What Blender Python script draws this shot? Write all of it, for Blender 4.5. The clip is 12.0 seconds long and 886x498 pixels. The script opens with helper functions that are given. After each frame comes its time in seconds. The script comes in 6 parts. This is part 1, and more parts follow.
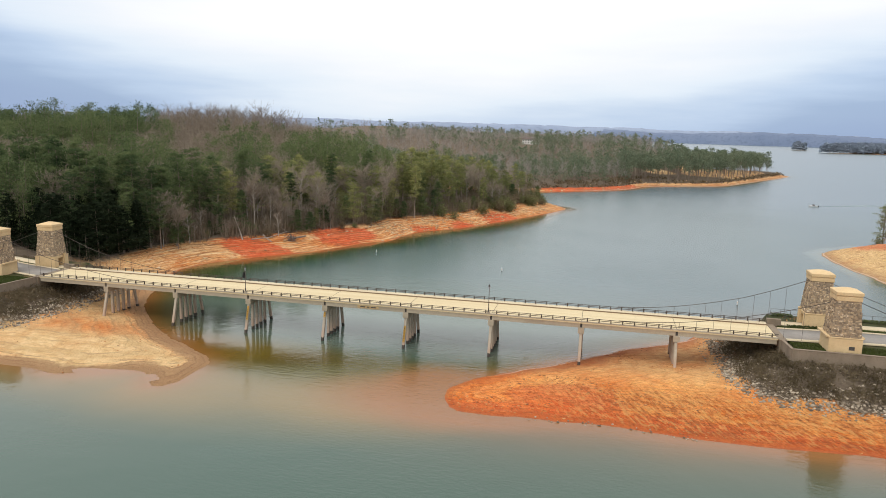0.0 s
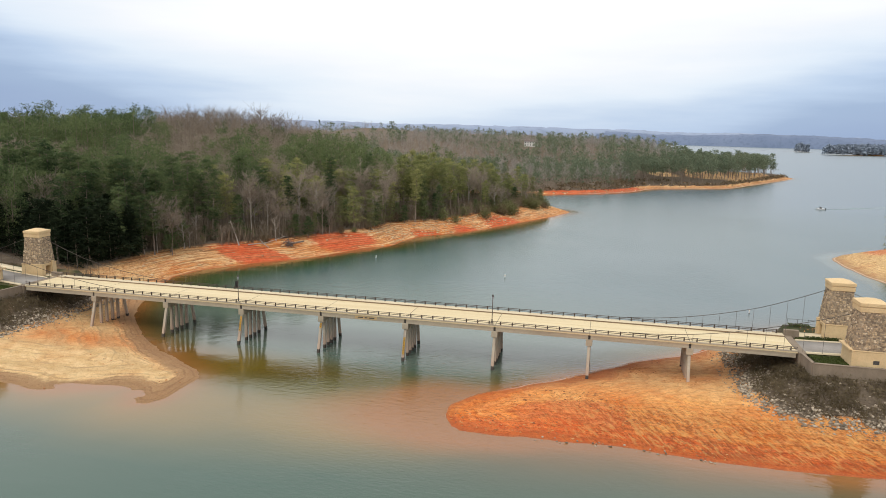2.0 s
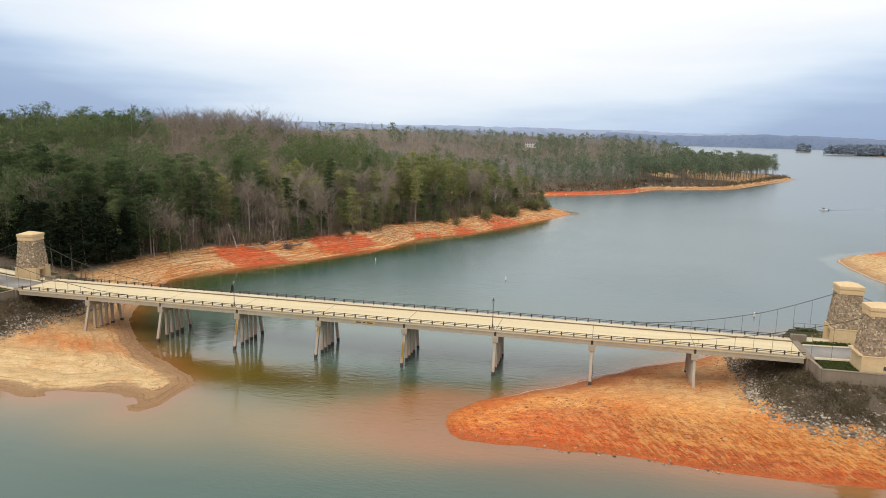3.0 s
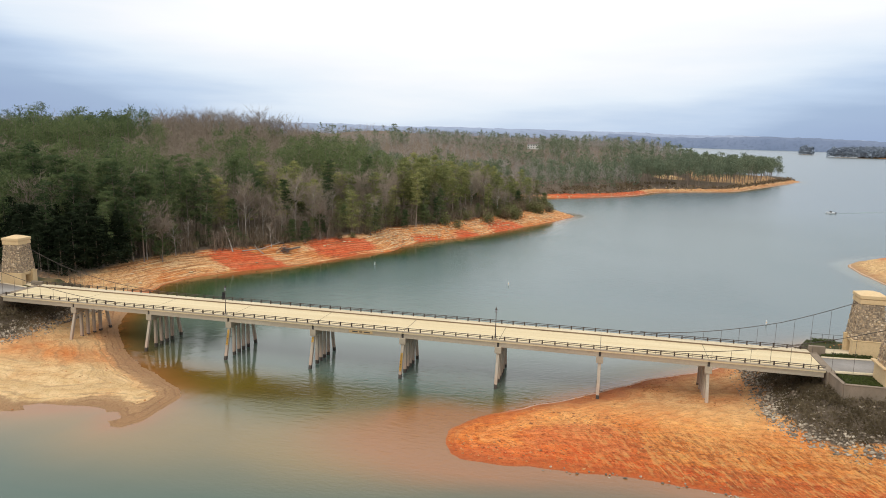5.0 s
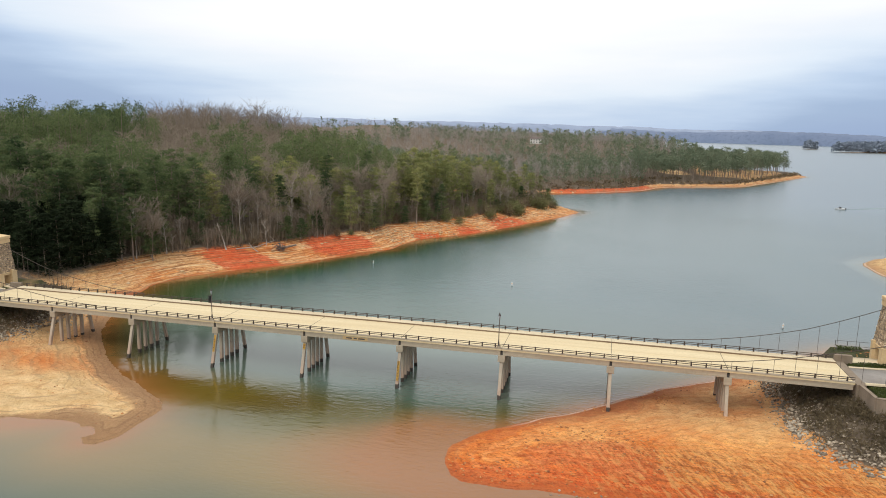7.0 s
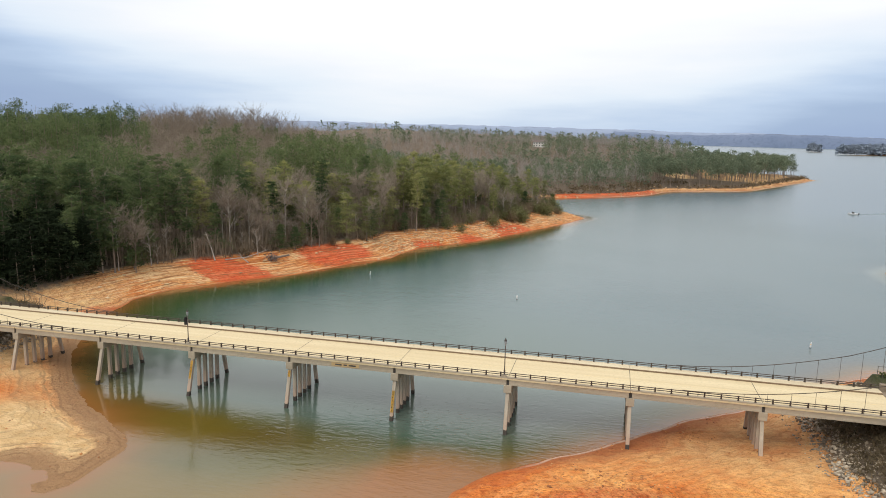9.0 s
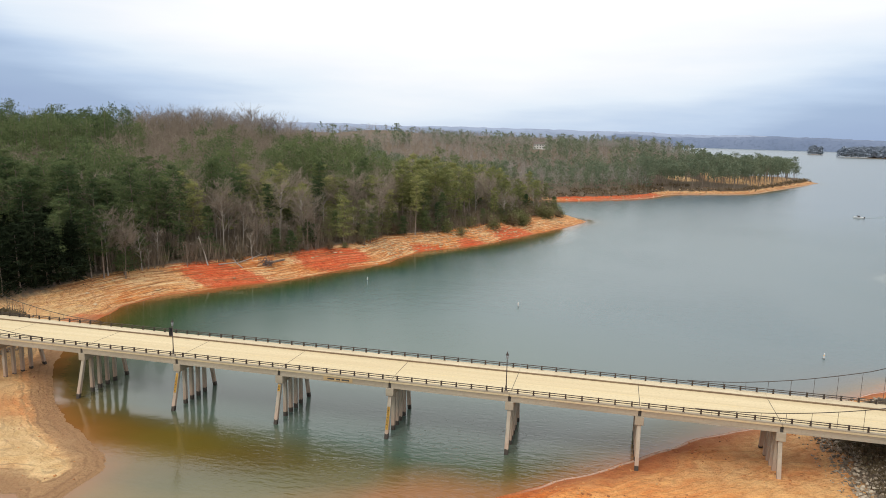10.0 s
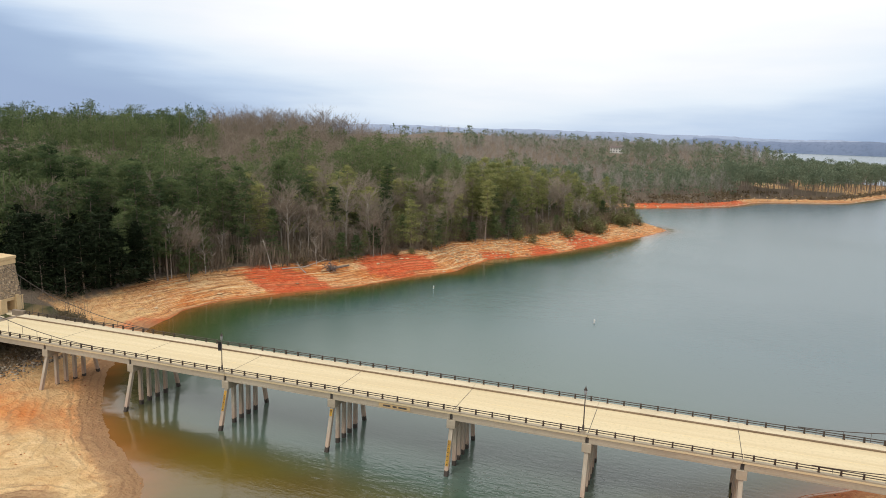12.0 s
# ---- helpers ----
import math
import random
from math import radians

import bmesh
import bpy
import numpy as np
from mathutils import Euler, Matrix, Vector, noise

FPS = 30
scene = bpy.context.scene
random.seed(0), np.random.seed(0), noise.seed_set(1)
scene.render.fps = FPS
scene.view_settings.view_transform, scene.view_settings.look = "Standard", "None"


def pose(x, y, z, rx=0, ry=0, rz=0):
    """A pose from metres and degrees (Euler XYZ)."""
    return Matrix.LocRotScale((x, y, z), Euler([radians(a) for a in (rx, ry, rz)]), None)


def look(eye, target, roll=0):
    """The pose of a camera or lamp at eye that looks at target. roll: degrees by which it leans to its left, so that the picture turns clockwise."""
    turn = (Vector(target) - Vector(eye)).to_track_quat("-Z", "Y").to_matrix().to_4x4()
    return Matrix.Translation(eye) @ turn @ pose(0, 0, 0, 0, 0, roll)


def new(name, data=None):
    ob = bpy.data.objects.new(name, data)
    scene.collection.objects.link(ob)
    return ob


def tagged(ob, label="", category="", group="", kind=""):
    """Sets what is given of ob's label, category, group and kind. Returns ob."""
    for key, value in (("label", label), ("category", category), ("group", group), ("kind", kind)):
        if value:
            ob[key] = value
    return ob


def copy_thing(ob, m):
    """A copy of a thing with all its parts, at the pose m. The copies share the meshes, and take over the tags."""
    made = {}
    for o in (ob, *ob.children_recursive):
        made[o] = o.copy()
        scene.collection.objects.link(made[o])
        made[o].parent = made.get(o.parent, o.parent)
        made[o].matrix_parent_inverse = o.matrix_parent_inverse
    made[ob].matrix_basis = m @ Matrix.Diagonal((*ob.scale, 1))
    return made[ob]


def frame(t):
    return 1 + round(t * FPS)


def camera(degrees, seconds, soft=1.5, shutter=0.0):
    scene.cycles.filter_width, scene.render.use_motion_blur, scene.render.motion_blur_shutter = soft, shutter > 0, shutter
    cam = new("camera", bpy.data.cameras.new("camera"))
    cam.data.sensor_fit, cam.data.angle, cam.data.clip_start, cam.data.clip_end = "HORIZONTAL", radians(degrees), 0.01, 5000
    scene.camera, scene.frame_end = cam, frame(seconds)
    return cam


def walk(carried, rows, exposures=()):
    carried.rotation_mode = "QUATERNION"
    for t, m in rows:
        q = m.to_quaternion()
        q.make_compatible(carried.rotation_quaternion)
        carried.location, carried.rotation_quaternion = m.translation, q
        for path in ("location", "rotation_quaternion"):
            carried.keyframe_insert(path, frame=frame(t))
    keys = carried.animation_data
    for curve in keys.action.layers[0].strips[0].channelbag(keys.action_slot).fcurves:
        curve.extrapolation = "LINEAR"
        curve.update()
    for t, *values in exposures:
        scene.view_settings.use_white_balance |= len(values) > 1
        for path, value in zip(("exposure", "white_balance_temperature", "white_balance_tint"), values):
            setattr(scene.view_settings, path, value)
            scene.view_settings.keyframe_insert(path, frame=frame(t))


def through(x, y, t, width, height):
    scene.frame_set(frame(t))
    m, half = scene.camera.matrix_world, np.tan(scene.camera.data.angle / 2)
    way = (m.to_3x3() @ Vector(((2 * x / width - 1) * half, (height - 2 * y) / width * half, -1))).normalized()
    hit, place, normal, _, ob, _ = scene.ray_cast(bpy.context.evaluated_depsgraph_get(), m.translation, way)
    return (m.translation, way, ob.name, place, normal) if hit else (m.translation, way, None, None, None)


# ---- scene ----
cam = camera(64.7, 12.0, soft=0.9)
PATH = [
    (0, (101.484, -124.843, 41.485), (101.046, -122.921, 41.147), 1.5),
    (0.5, (101.005, -123.181, 41.497), (100.566, -121.259, 41.161), 1.5),
    (1, (100.632, -121.64, 41.516), (100.192, -119.718, 41.181), 1.4),
    (1.5, (100.373, -120.275, 41.529), (99.931, -118.353, 41.196), 1.5),
    (2, (100.215, -119.036, 41.538), (99.772, -117.114, 41.206), 1.4),
    (2.5, (100.12, -117.809, 41.545), (99.675, -115.887, 41.215), 1.4),
    (3, (99.905, -116.468, 41.527), (99.459, -114.547, 41.198), 1.3),
    (5, (98.786, -110.89, 41.395), (98.335, -108.969, 41.07), 1.4),
    (5.5, (98.552, -109.375, 41.346), (98.1, -107.454, 41.021), 1.4),
    (6, (98.25, -107.668, 41.268), (97.795, -105.749, 40.939), 1.3),
    (6.5, (97.87, -105.673, 41.225), (97.415, -103.754, 40.889), 1.3),
    (7, (97.378, -103.346, 41.208), (96.922, -101.429, 40.868), 1.4),
    (9, (95.085, -92.318, 41.318), (94.623, -90.401, 40.987), 1.3),
    (9.5, (94.575, -89.619, 41.324), (94.112, -87.702, 40.995), 1.3),
    (10, (94.049, -87.001, 41.294), (93.586, -85.083, 40.968), 1.4),
    (10.3, (93.732, -85.462, 41.292), (93.268, -83.544, 40.968), 1.4),
    (10.5, (93.553, -84.478, 41.298), (93.089, -82.56, 40.973), 1.4),
    (11, (93.113, -82.012, 41.313), (92.647, -80.094, 40.99), 1.4),
    (11.5, (92.548, -79.444, 41.324), (92.083, -77.526, 41.0), 1.4),
    (11.6, (92.373, -78.95, 41.323), (91.907, -77.032, 41.001), 1.4),
    (11.7, (92.157, -78.47, 41.322), (91.67, -76.557, 40.998), 1.5),
    (11.8, (91.916, -77.996, 41.322), (91.387, -76.095, 40.998), 1.6),
    (11.9, (91.663, -77.526, 41.321), (91.074, -75.643, 40.996), 1.6),
    (12, (91.409, -77.057, 41.32), (90.754, -75.196, 40.995), 1.8),
]
walk(cam, [(t, look(eye, target, roll)) for t, eye, target, roll in PATH])

# ------------------------------------------------------------ world, sun
world = bpy.data.worlds.new("overcast_sky")
scene.world = world
world.use_nodes = True
wt = world.node_tree
wt.nodes.clear()


def node(tree, kind, **settings):
    n = tree.nodes.new(kind)
    for key, value in settings.items():
        if key in n.inputs:
            n.inputs[key].default_value = value
    return n


def ramp_stops(n, stops, mode="LINEAR"):
    n.color_ramp.interpolation = mode
    e = n.color_ramp.elements
    while len(e) < len(stops):
        e.new(0.5)
    for el, (p, c) in zip(e, stops):
        el.position = p
        el.color = (*c, 1) if len(c) == 3 else c
    return n


SUN_ELEVATION, SUN_TURN = 52, 205
sky = wt.nodes.new("ShaderNodeTexSky")
sky.sky_type = "NISHITA"
sky.sun_disc = False
sky.sun_elevation, sky.sun_rotation = radians(SUN_ELEVATION), radians(SUN_TURN)
coord = wt.nodes.new("ShaderNodeTexCoord")
flat = wt.nodes.new("ShaderNodeMapping")
flat.inputs["Scale"].default_value = (1.6, 1.6, 11.0)
wt.links.new(coord.outputs["Generated"], flat.inputs["Vector"])
cloud = node(wt, "ShaderNodeTexNoise", Scale=1.7, Detail=5.0, Roughness=0.52)
wt.links.new(flat.outputs[0], cloud.inputs["Vector"])
split = wt.nodes.new("ShaderNodeSeparateXYZ")
wt.links.new(coord.outputs["Generated"], split.inputs[0])
bend = wt.nodes.new("ShaderNodeMath")
bend.operation = "MULTIPLY_ADD"
bend.inputs[1].default_value = 0.11
wt.links.new(cloud.outputs["Fac"], bend.inputs[0])
# the overcast is thinnest over the lake and thickens to both sides, most to the west
across = wt.nodes.new("ShaderNodeVectorMath")
across.operation = "DOT_PRODUCT"
across.inputs[1].default_value = (math.cos(radians(13)), math.sin(radians(13)), 0)
wt.links.new(coord.outputs["Generated"], across.inputs[0])
square = wt.nodes.new("ShaderNodeMath")
square.operation = "POWER"
square.inputs[1].default_value = 2.0
wt.links.new(across.outputs["Value"], square.inputs[0])
thick = wt.nodes.new("ShaderNodeMath")
thick.operation = "MULTIPLY_ADD"
thick.inputs[1].default_value, thick.inputs[2].default_value = -0.36, 0.036
wt.links.new(square.outputs[0], thick.inputs[0])
tilt = wt.nodes.new("ShaderNodeMath")
tilt.operation = "MULTIPLY_ADD"
tilt.inputs[1].default_value = 0.018
wt.links.new(across.outputs["Value"], tilt.inputs[0])
wt.links.new(thick.outputs[0], tilt.inputs[2])
lean = wt.nodes.new("ShaderNodeMath")
lean.operation = "ADD"
wt.links.new(tilt.outputs[0], lean.inputs[0])
wt.links.new(split.outputs["Z"], lean.inputs[1])
wt.links.new(lean.outputs[0], bend.inputs[2])
height = ramp_stops(wt.nodes.new("ShaderNodeValToRGB"), [
    (0.0, (0.34, 0.45, 0.67)), (0.05, (0.38, 0.50, 0.71)), (0.08, (0.54, 0.67, 0.87)), (0.12, (0.80, 0.89, 1.0)),
    (0.17, (0.98, 1.0, 1.04)), (0.26, (1.22, 1.22, 1.22)), (1.0, (1.25, 1.25, 1.27))])
wt.links.new(bend.outputs[0], height.inputs[0])
dim = wt.nodes.new("ShaderNodeVectorMath")
dim.operation = "SCALE"
dim.inputs["Scale"].default_value = 0.10
wt.links.new(sky.outputs[0], dim.inputs[0])
veil = wt.nodes.new("ShaderNodeMix")
veil.data_type = "RGBA"
veil.inputs[0].default_value = 0.93
wt.links.new(dim.outputs[0], veil.inputs[6])
wt.links.new(height.outputs[0], veil.inputs[7])
back = node(wt, "ShaderNodeBackground", Strength=1.0)
wt.links.new(veil.outputs[2], back.inputs["Color"])
wout = wt.nodes.new("ShaderNodeOutputWorld")
wt.links.new(back.outputs[0], wout.inputs["Surface"])

sun = new("sun", bpy.data.lights.new("sun", "SUN"))
sun.data.energy, sun.data.angle, sun.data.color = 1.4, radians(25), (1.0, 0.95, 0.86)
az, el = radians(SUN_TURN), radians(SUN_ELEVATION)
sun.matrix_world = look((0, 0, 200), (-200 * math.sin(az) * math.cos(el), -200 * math.cos(az) * math.cos(el), 200 - 200 * math.sin(el)))

# ------------------------------------------------------------ materials


def material(name):
    m = bpy.data.materials.new(name)
    m.use_nodes = True
    t = m.node_tree
    b = t.nodes["Principled BSDF"]
    return m, t, b


def noise_tex(t, scale, detail=4.0, rough=0.55, stretch=None, object_space=False):
    n = node(t, "ShaderNodeTexNoise", Scale=scale, Detail=detail, Roughness=rough)
    c = t.nodes.new("ShaderNodeTexCoord") if object_space else t.nodes.new("ShaderNodeNewGeometry")
    v = c.outputs["Object"] if object_space else c.outputs["Position"]
    if stretch:
        mp = t.nodes.new("ShaderNodeMapping")
        mp.inputs["Scale"].default_value = stretch
        t.links.new(v, mp.inputs["Vector"])
        v = mp.outputs[0]
    t.links.new(v, n.inputs["Vector"])
    return n


def mix_color(t, fac, a, b, mode="MIX"):
    n = t.nodes.new("ShaderNodeMix")
    n.data_type, n.blend_type = "RGBA", mode
    for sock, v in ((n.inputs[0], fac), (n.inputs[6], a), (n.inputs[7], b)):
        if hasattr(v, "is_linked"):
            t.links.new(v, sock)
        elif isinstance(v, (int, float)):
            sock.default_value = v
        else:
            sock.default_value = (*v, 1)
    return n.outputs[2]


def maths(t, op, a, b=None, clamp=False):
    n = t.nodes.new("ShaderNodeMath")
    n.operation, n.use_clamp = op, clamp
    for sock, v in zip(n.inputs, (a, b)):
        if v is None:
            continue
        if hasattr(v, "is_linked"):
            t.links.new(v, sock)
        else:
            sock.default_value = v
    return n.outputs[0]


def spread(t, value, lo, hi):
    n = t.nodes.new("ShaderNodeMapRange")
    n.inputs["From Min"].default_value, n.inputs["From Max"].default_value = lo, hi
    t.links.new(value, n.inputs["Value"])
    return n.outputs[0]


def bump(t, b, value, strength, distance):
    n = node(t, "ShaderNodeBump", Strength=strength, Distance=distance)
    t.links.new(value, n.inputs["Height"])
    t.links.new(n.outputs[0], b.inputs["Normal"])
    return n


def plain(name, color, second, scale, rough=0.8, metallic=0.0, relief=0.0, streak=None):
    """A surface of two related colours in large stains and fine grain."""
    m, t, b = material(name)
    big = noise_tex(t, scale, 5.0, 0.6, streak)
    fine = noise_tex(t, scale * 9, 3.0, 0.6)
    c = mix_color(t, spread(t, big.outputs["Fac"], 0.35, 0.68), color, second)
    dark = tuple(v * 0.72 for v in color)
    c = mix_color(t, spread(t, fine.outputs["Fac"], 0.5, 0.85), c, dark)
    t.links.new(c, b.inputs["Base Color"])
    b.inputs["Roughness"].default_value, b.inputs["Metallic"].default_value = rough, metallic
    if relief:
        bump(t, b, fine.outputs["Fac"], 0.6, relief)
    return m


M_DECK = plain("deck_concrete", (0.66, 0.545, 0.335), (0.56, 0.44, 0.255), 0.30, 0.85, relief=0.01, streak=(0.06, 1.6, 1.0))
M_WALKWAY = plain("walkway_concrete", (0.66, 0.56, 0.38), (0.52, 0.42, 0.27), 0.35, 0.85, relief=0.01, streak=(0.4, 1.6, 1.0))
M_GIRDER = plain("weathered_concrete", (0.42, 0.36, 0.265), (0.31, 0.255, 0.18), 0.3, 0.85, relief=0.01, streak=(0.3, 1, 2.2))
M_PILE = plain("pile_concrete", (0.45, 0.39, 0.30), (0.32, 0.265, 0.195), 0.5, 0.8, relief=0.012, streak=(3, 3, 0.4))
# wet algae below the waterline, red silt left by higher water above it
t = M_PILE.node_tree
b = t.nodes["Principled BSDF"]
clean = b.inputs["Base Color"].links[0].from_socket
pz = t.nodes.new("ShaderNodeNewGeometry")
pzs = t.nodes.new("ShaderNodeSeparateXYZ")
t.links.new(pz.outputs["Position"], pzs.inputs[0])
ragged = maths(t, "ADD", pzs.outputs["Z"], maths(t, "MULTIPLY", noise_tex(t, 2.5, 3, 0.6).outputs["Fac"], 0.5))
silted = mix_color(t, maths(t, "MULTIPLY", spread(t, ragged, 3.6, 1.3), 0.34), clean, (0.50, 0.26, 0.17))
t.links.new(mix_color(t, maths(t, "MULTIPLY", spread(t, ragged, 0.98, 0.88), 0.93), silted, (0.022, 0.018, 0.014)), b.inputs["Base Color"])
M_JOINT = plain("dark_joint", (0.05, 0.045, 0.04), (0.09, 0.08, 0.07), 2.0, 0.9)
M_IRON = plain("dark_bronze_paint", (0.045, 0.035, 0.028), (0.075, 0.05, 0.035), 3.0, 0.5, 0.3)
M_KERB = plain("brown_kerb", (0.17, 0.112, 0.065), (0.26, 0.185, 0.11), 0.6, 0.9, streak=(0.3, 1, 1))
M_STUCCO = plain("cream_stucco", (0.68, 0.50, 0.275), (0.60, 0.42, 0.22), 0.5, 0.85, relief=0.006)
M_MORTAR = plain("grey_mortar", (0.38, 0.30, 0.21), (0.29, 0.225, 0.155), 1.5, 0.95)
M_WALL = plain("retaining_concrete", (0.265, 0.208, 0.148), (0.19, 0.145, 0.10), 0.5, 0.9, relief=0.01, streak=(1, 1, 0.4))
M_ASPHALT = plain("grey_asphalt", (0.30, 0.275, 0.245), (0.235, 0.215, 0.19), 0.3, 0.9, relief=0.01)
M_YELLOW = plain("yellow_paint", (0.75, 0.45, 0.06), (0.55, 0.34, 0.08), 2.0, 0.6)
M_CENTRE = plain("worn_yellow_line", (0.70, 0.55, 0.28), (0.68, 0.58, 0.38), 0.8, 0.8)
M_ORANGE = plain("orange_sign_paint", (0.70, 0.36, 0.09), (0.58, 0.36, 0.14), 2.0, 0.6)
M_WHITE = plain("white_plastic", (0.75, 0.75, 0.72), (0.65, 0.65, 0.63), 2.0, 0.4)
M_GLASS = plain("frosted_lamp_glass", (0.30, 0.32, 0.33), (0.24, 0.25, 0.26), 2.0, 0.25)
M_BARK = plain("pine_bark", (0.25, 0.195, 0.15), (0.16, 0.12, 0.092), 0.8, 0.95, streak=(2, 2, 0.5))
M_DEADWOOD = plain("bleached_wood", (0.42, 0.37, 0.31), (0.28, 0.24, 0.20), 1.2, 0.9)


def tone_mix(t, lo, mid, hi):
    """Colour by tree, by clump and by a stored tone."""
    geo = t.nodes.new("ShaderNodeNewGeometry")
    obj = t.nodes.new("ShaderNodeObjectInfo")
    att = t.nodes.new("ShaderNodeAttribute")
    att.attribute_name = "tone"
    a = maths(t, "MULTIPLY", geo.outputs["Random Per Island"], 0.13)
    o = maths(t, "MULTIPLY", obj.outputs["Random"], 0.40)
    s = maths(t, "ADD", maths(t, "ADD", a, o), maths(t, "MULTIPLY", att.outputs["Fac"], 0.92))
    r = ramp_stops(t.nodes.new("ShaderNodeValToRGB"), [(0.05, lo), (0.45, mid), (1.0, hi)])
    t.links.new(s, r.inputs[0])
    return r.outputs[0]


def leaf_material(name, lo, mid, hi, through=0.35):
    m, t, b = material(name)
    c = tone_mix(t, lo, mid, hi)
    t.links.new(c, b.inputs["Base Color"])
    b.inputs["Roughness"].default_value = 0.8
    b.inputs["Specular IOR Level"].default_value = 0.08
    if through:
        tr = t.nodes.new("ShaderNodeBsdfTranslucent")
        t.links.new(c, tr.inputs["Color"])
        both = t.nodes.new("ShaderNodeMixShader")
        both.inputs[0].default_value = through
        t.links.new(b.outputs[0], both.inputs[1])
        t.links.new(tr.outputs[0], both.inputs[2])
        t.links.new(both.outputs[0], t.nodes["Material Output"].inputs["Surface"])
    return m


M_NEEDLE = leaf_material("pine_needles", (0.014, 0.028, 0.012), (0.068, 0.104, 0.046), (0.175, 0.212, 0.090), 0.40)
M_OLIVE = leaf_material("olive_pine_needles", (0.048, 0.064, 0.024), (0.172, 0.196, 0.072), (0.38, 0.37, 0.145), 0.40)
M_THICKET = leaf_material("thicket_stems", (0.078, 0.058, 0.040), (0.142, 0.108, 0.076), (0.23, 0.184, 0.13), 0)
# cedar colour with the hollow's deep shade put into it
M_CEDAR_SHADE = leaf_material("dark_cedar", (0.005, 0.009, 0.004), (0.011, 0.018, 0.008), (0.022, 0.032, 0.014), 0.05)
M_TWIG = leaf_material("bare_twigs", (0.13, 0.100, 0.074), (0.225, 0.182, 0.139), (0.36, 0.30, 0.232))
# twigs and needles of the distant woods, haze mixed into their colour
M_TWIG_HAZED = leaf_material("hazed_hardwood_twigs", (0.20, 0.176, 0.158), (0.30, 0.268, 0.240), (0.38, 0.345, 0.31))
M_PINE_HAZED = leaf_material("hazed_needles", (0.078, 0.110, 0.074), (0.138, 0.176, 0.112), (0.21, 0.24, 0.155))
# lighter copy of the needles, with the forest edge's light put into it
M_YOUNG_LIT = leaf_material("lit_young_needles", (0.055, 0.085, 0.036), (0.12, 0.15, 0.062), (0.22, 0.225, 0.10), 0.40)
M_UNDER = leaf_material("russet_understory", (0.085, 0.062, 0.036), (0.16, 0.118, 0.070), (0.27, 0.215, 0.135))
M_BRUSH = leaf_material("shore_brush", (0.06, 0.08, 0.028), (0.12, 0.14, 0.05), (0.20, 0.20, 0.09))
M_GRASS = leaf_material("winter_grass", (0.055, 0.075, 0.022), (0.085, 0.105, 0.030), (0.14, 0.14, 0.05))
M_WEED = leaf_material("dry_weeds", (0.042, 0.032, 0.018), (0.088, 0.068, 0.038), (0.185, 0.145, 0.088))

# rocks: pale and dark grey, each its own tone
M_ROCK, t, b = material("riprap_stone")
geo = t.nodes.new("ShaderNodeNewGeometry")
r = ramp_stops(t.nodes.new("ShaderNodeValToRGB"), [(0.0, (0.10, 0.078, 0.055)), (0.4, (0.27, 0.215, 0.15)), (0.75, (0.40, 0.33, 0.24)), (1.0, (0.58, 0.49, 0.37))])
t.links.new(geo.outputs["Random Per Island"], r.inputs[0])
t.links.new(mix_color(t, spread(t, noise_tex(t, 3.0).outputs["Fac"], 0.5, 0.85), r.outputs[0], (0.18, 0.14, 0.10)), b.inputs["Base Color"])
b.inputs["Roughness"].default_value = 0.9

M_STONE, t, b = material("fieldstone")
geo = t.nodes.new("ShaderNodeNewGeometry")
r = ramp_stops(t.nodes.new("ShaderNodeValToRGB"), [(0.0, (0.17, 0.125, 0.085)), (0.35, (0.36, 0.26, 0.16)), (0.65, (0.50, 0.36, 0.215)), (0.88, (0.62, 0.46, 0.28)), (1.0, (0.74, 0.60, 0.43))])
t.links.new(geo.outputs["Random Per Island"], r.inputs[0])
t.links.new(mix_color(t, spread(t, noise_tex(t, 5.0).outputs["Fac"], 0.45, 0.8), r.outputs[0], (0.20, 0.16, 0.12)), b.inputs["Base Color"])
b.inputs["Roughness"].default_value = 0.9

# ground: red clay, tan sand, leaf litter and grass, by stored zones
M_GROUND, t, b = material("lake_shore_ground")
zones = t.nodes.new("ShaderNodeAttribute")
zones.attribute_name = "zones"
zs = t.nodes.new("ShaderNodeSeparateColor")
t.links.new(zones.outputs["Color"], zs.inputs[0])
pos = t.nodes.new("ShaderNodeNewGeometry")
sep = t.nodes.new("ShaderNodeSeparateXYZ")
t.links.new(pos.outputs["Position"], sep.inputs[0])
n_big, n_mid, n_fine = noise_tex(t, 0.09, 4, 0.6), noise_tex(t, 0.5, 5, 0.65), noise_tex(t, 2.6, 4, 0.7)
# strand lines left by the falling water
flatness = zones.outputs["Alpha"]
warp = maths(t, "MULTIPLY", maths(t, "SUBTRACT", n_mid.outputs["Fac"], 0.5), maths(t, "SUBTRACT", 0.42, maths(t, "MULTIPLY", flatness, 0.27)))
level = maths(t, "MULTIPLY", maths(t, "ADD", sep.outputs["Z"], warp), maths(t, "ADD", 15.0, maths(t, "MULTIPLY", flatness, 30.0)))
line = spread(t, maths(t, "SINE", level), 0.1, 0.95)
strata = noise_tex(t, 1.0, 4, 0.6, (0.055, 0.055, 3.0))
strata_b = noise_tex(t, 1.0, 3, 0.6, (0.09, 0.09, 6.5))
steep = maths(t, "SUBTRACT", 1.0, flatness)
sand = mix_color(t, spread(t, n_mid.outputs["Fac"], 0.38, 0.62), (0.69, 0.44, 0.20), (0.84, 0.605, 0.315))
clay = mix_color(t, spread(t, n_mid.outputs["Fac"], 0.36, 0.64), (0.62, 0.158, 0.030), (0.72, 0.262, 0.060))
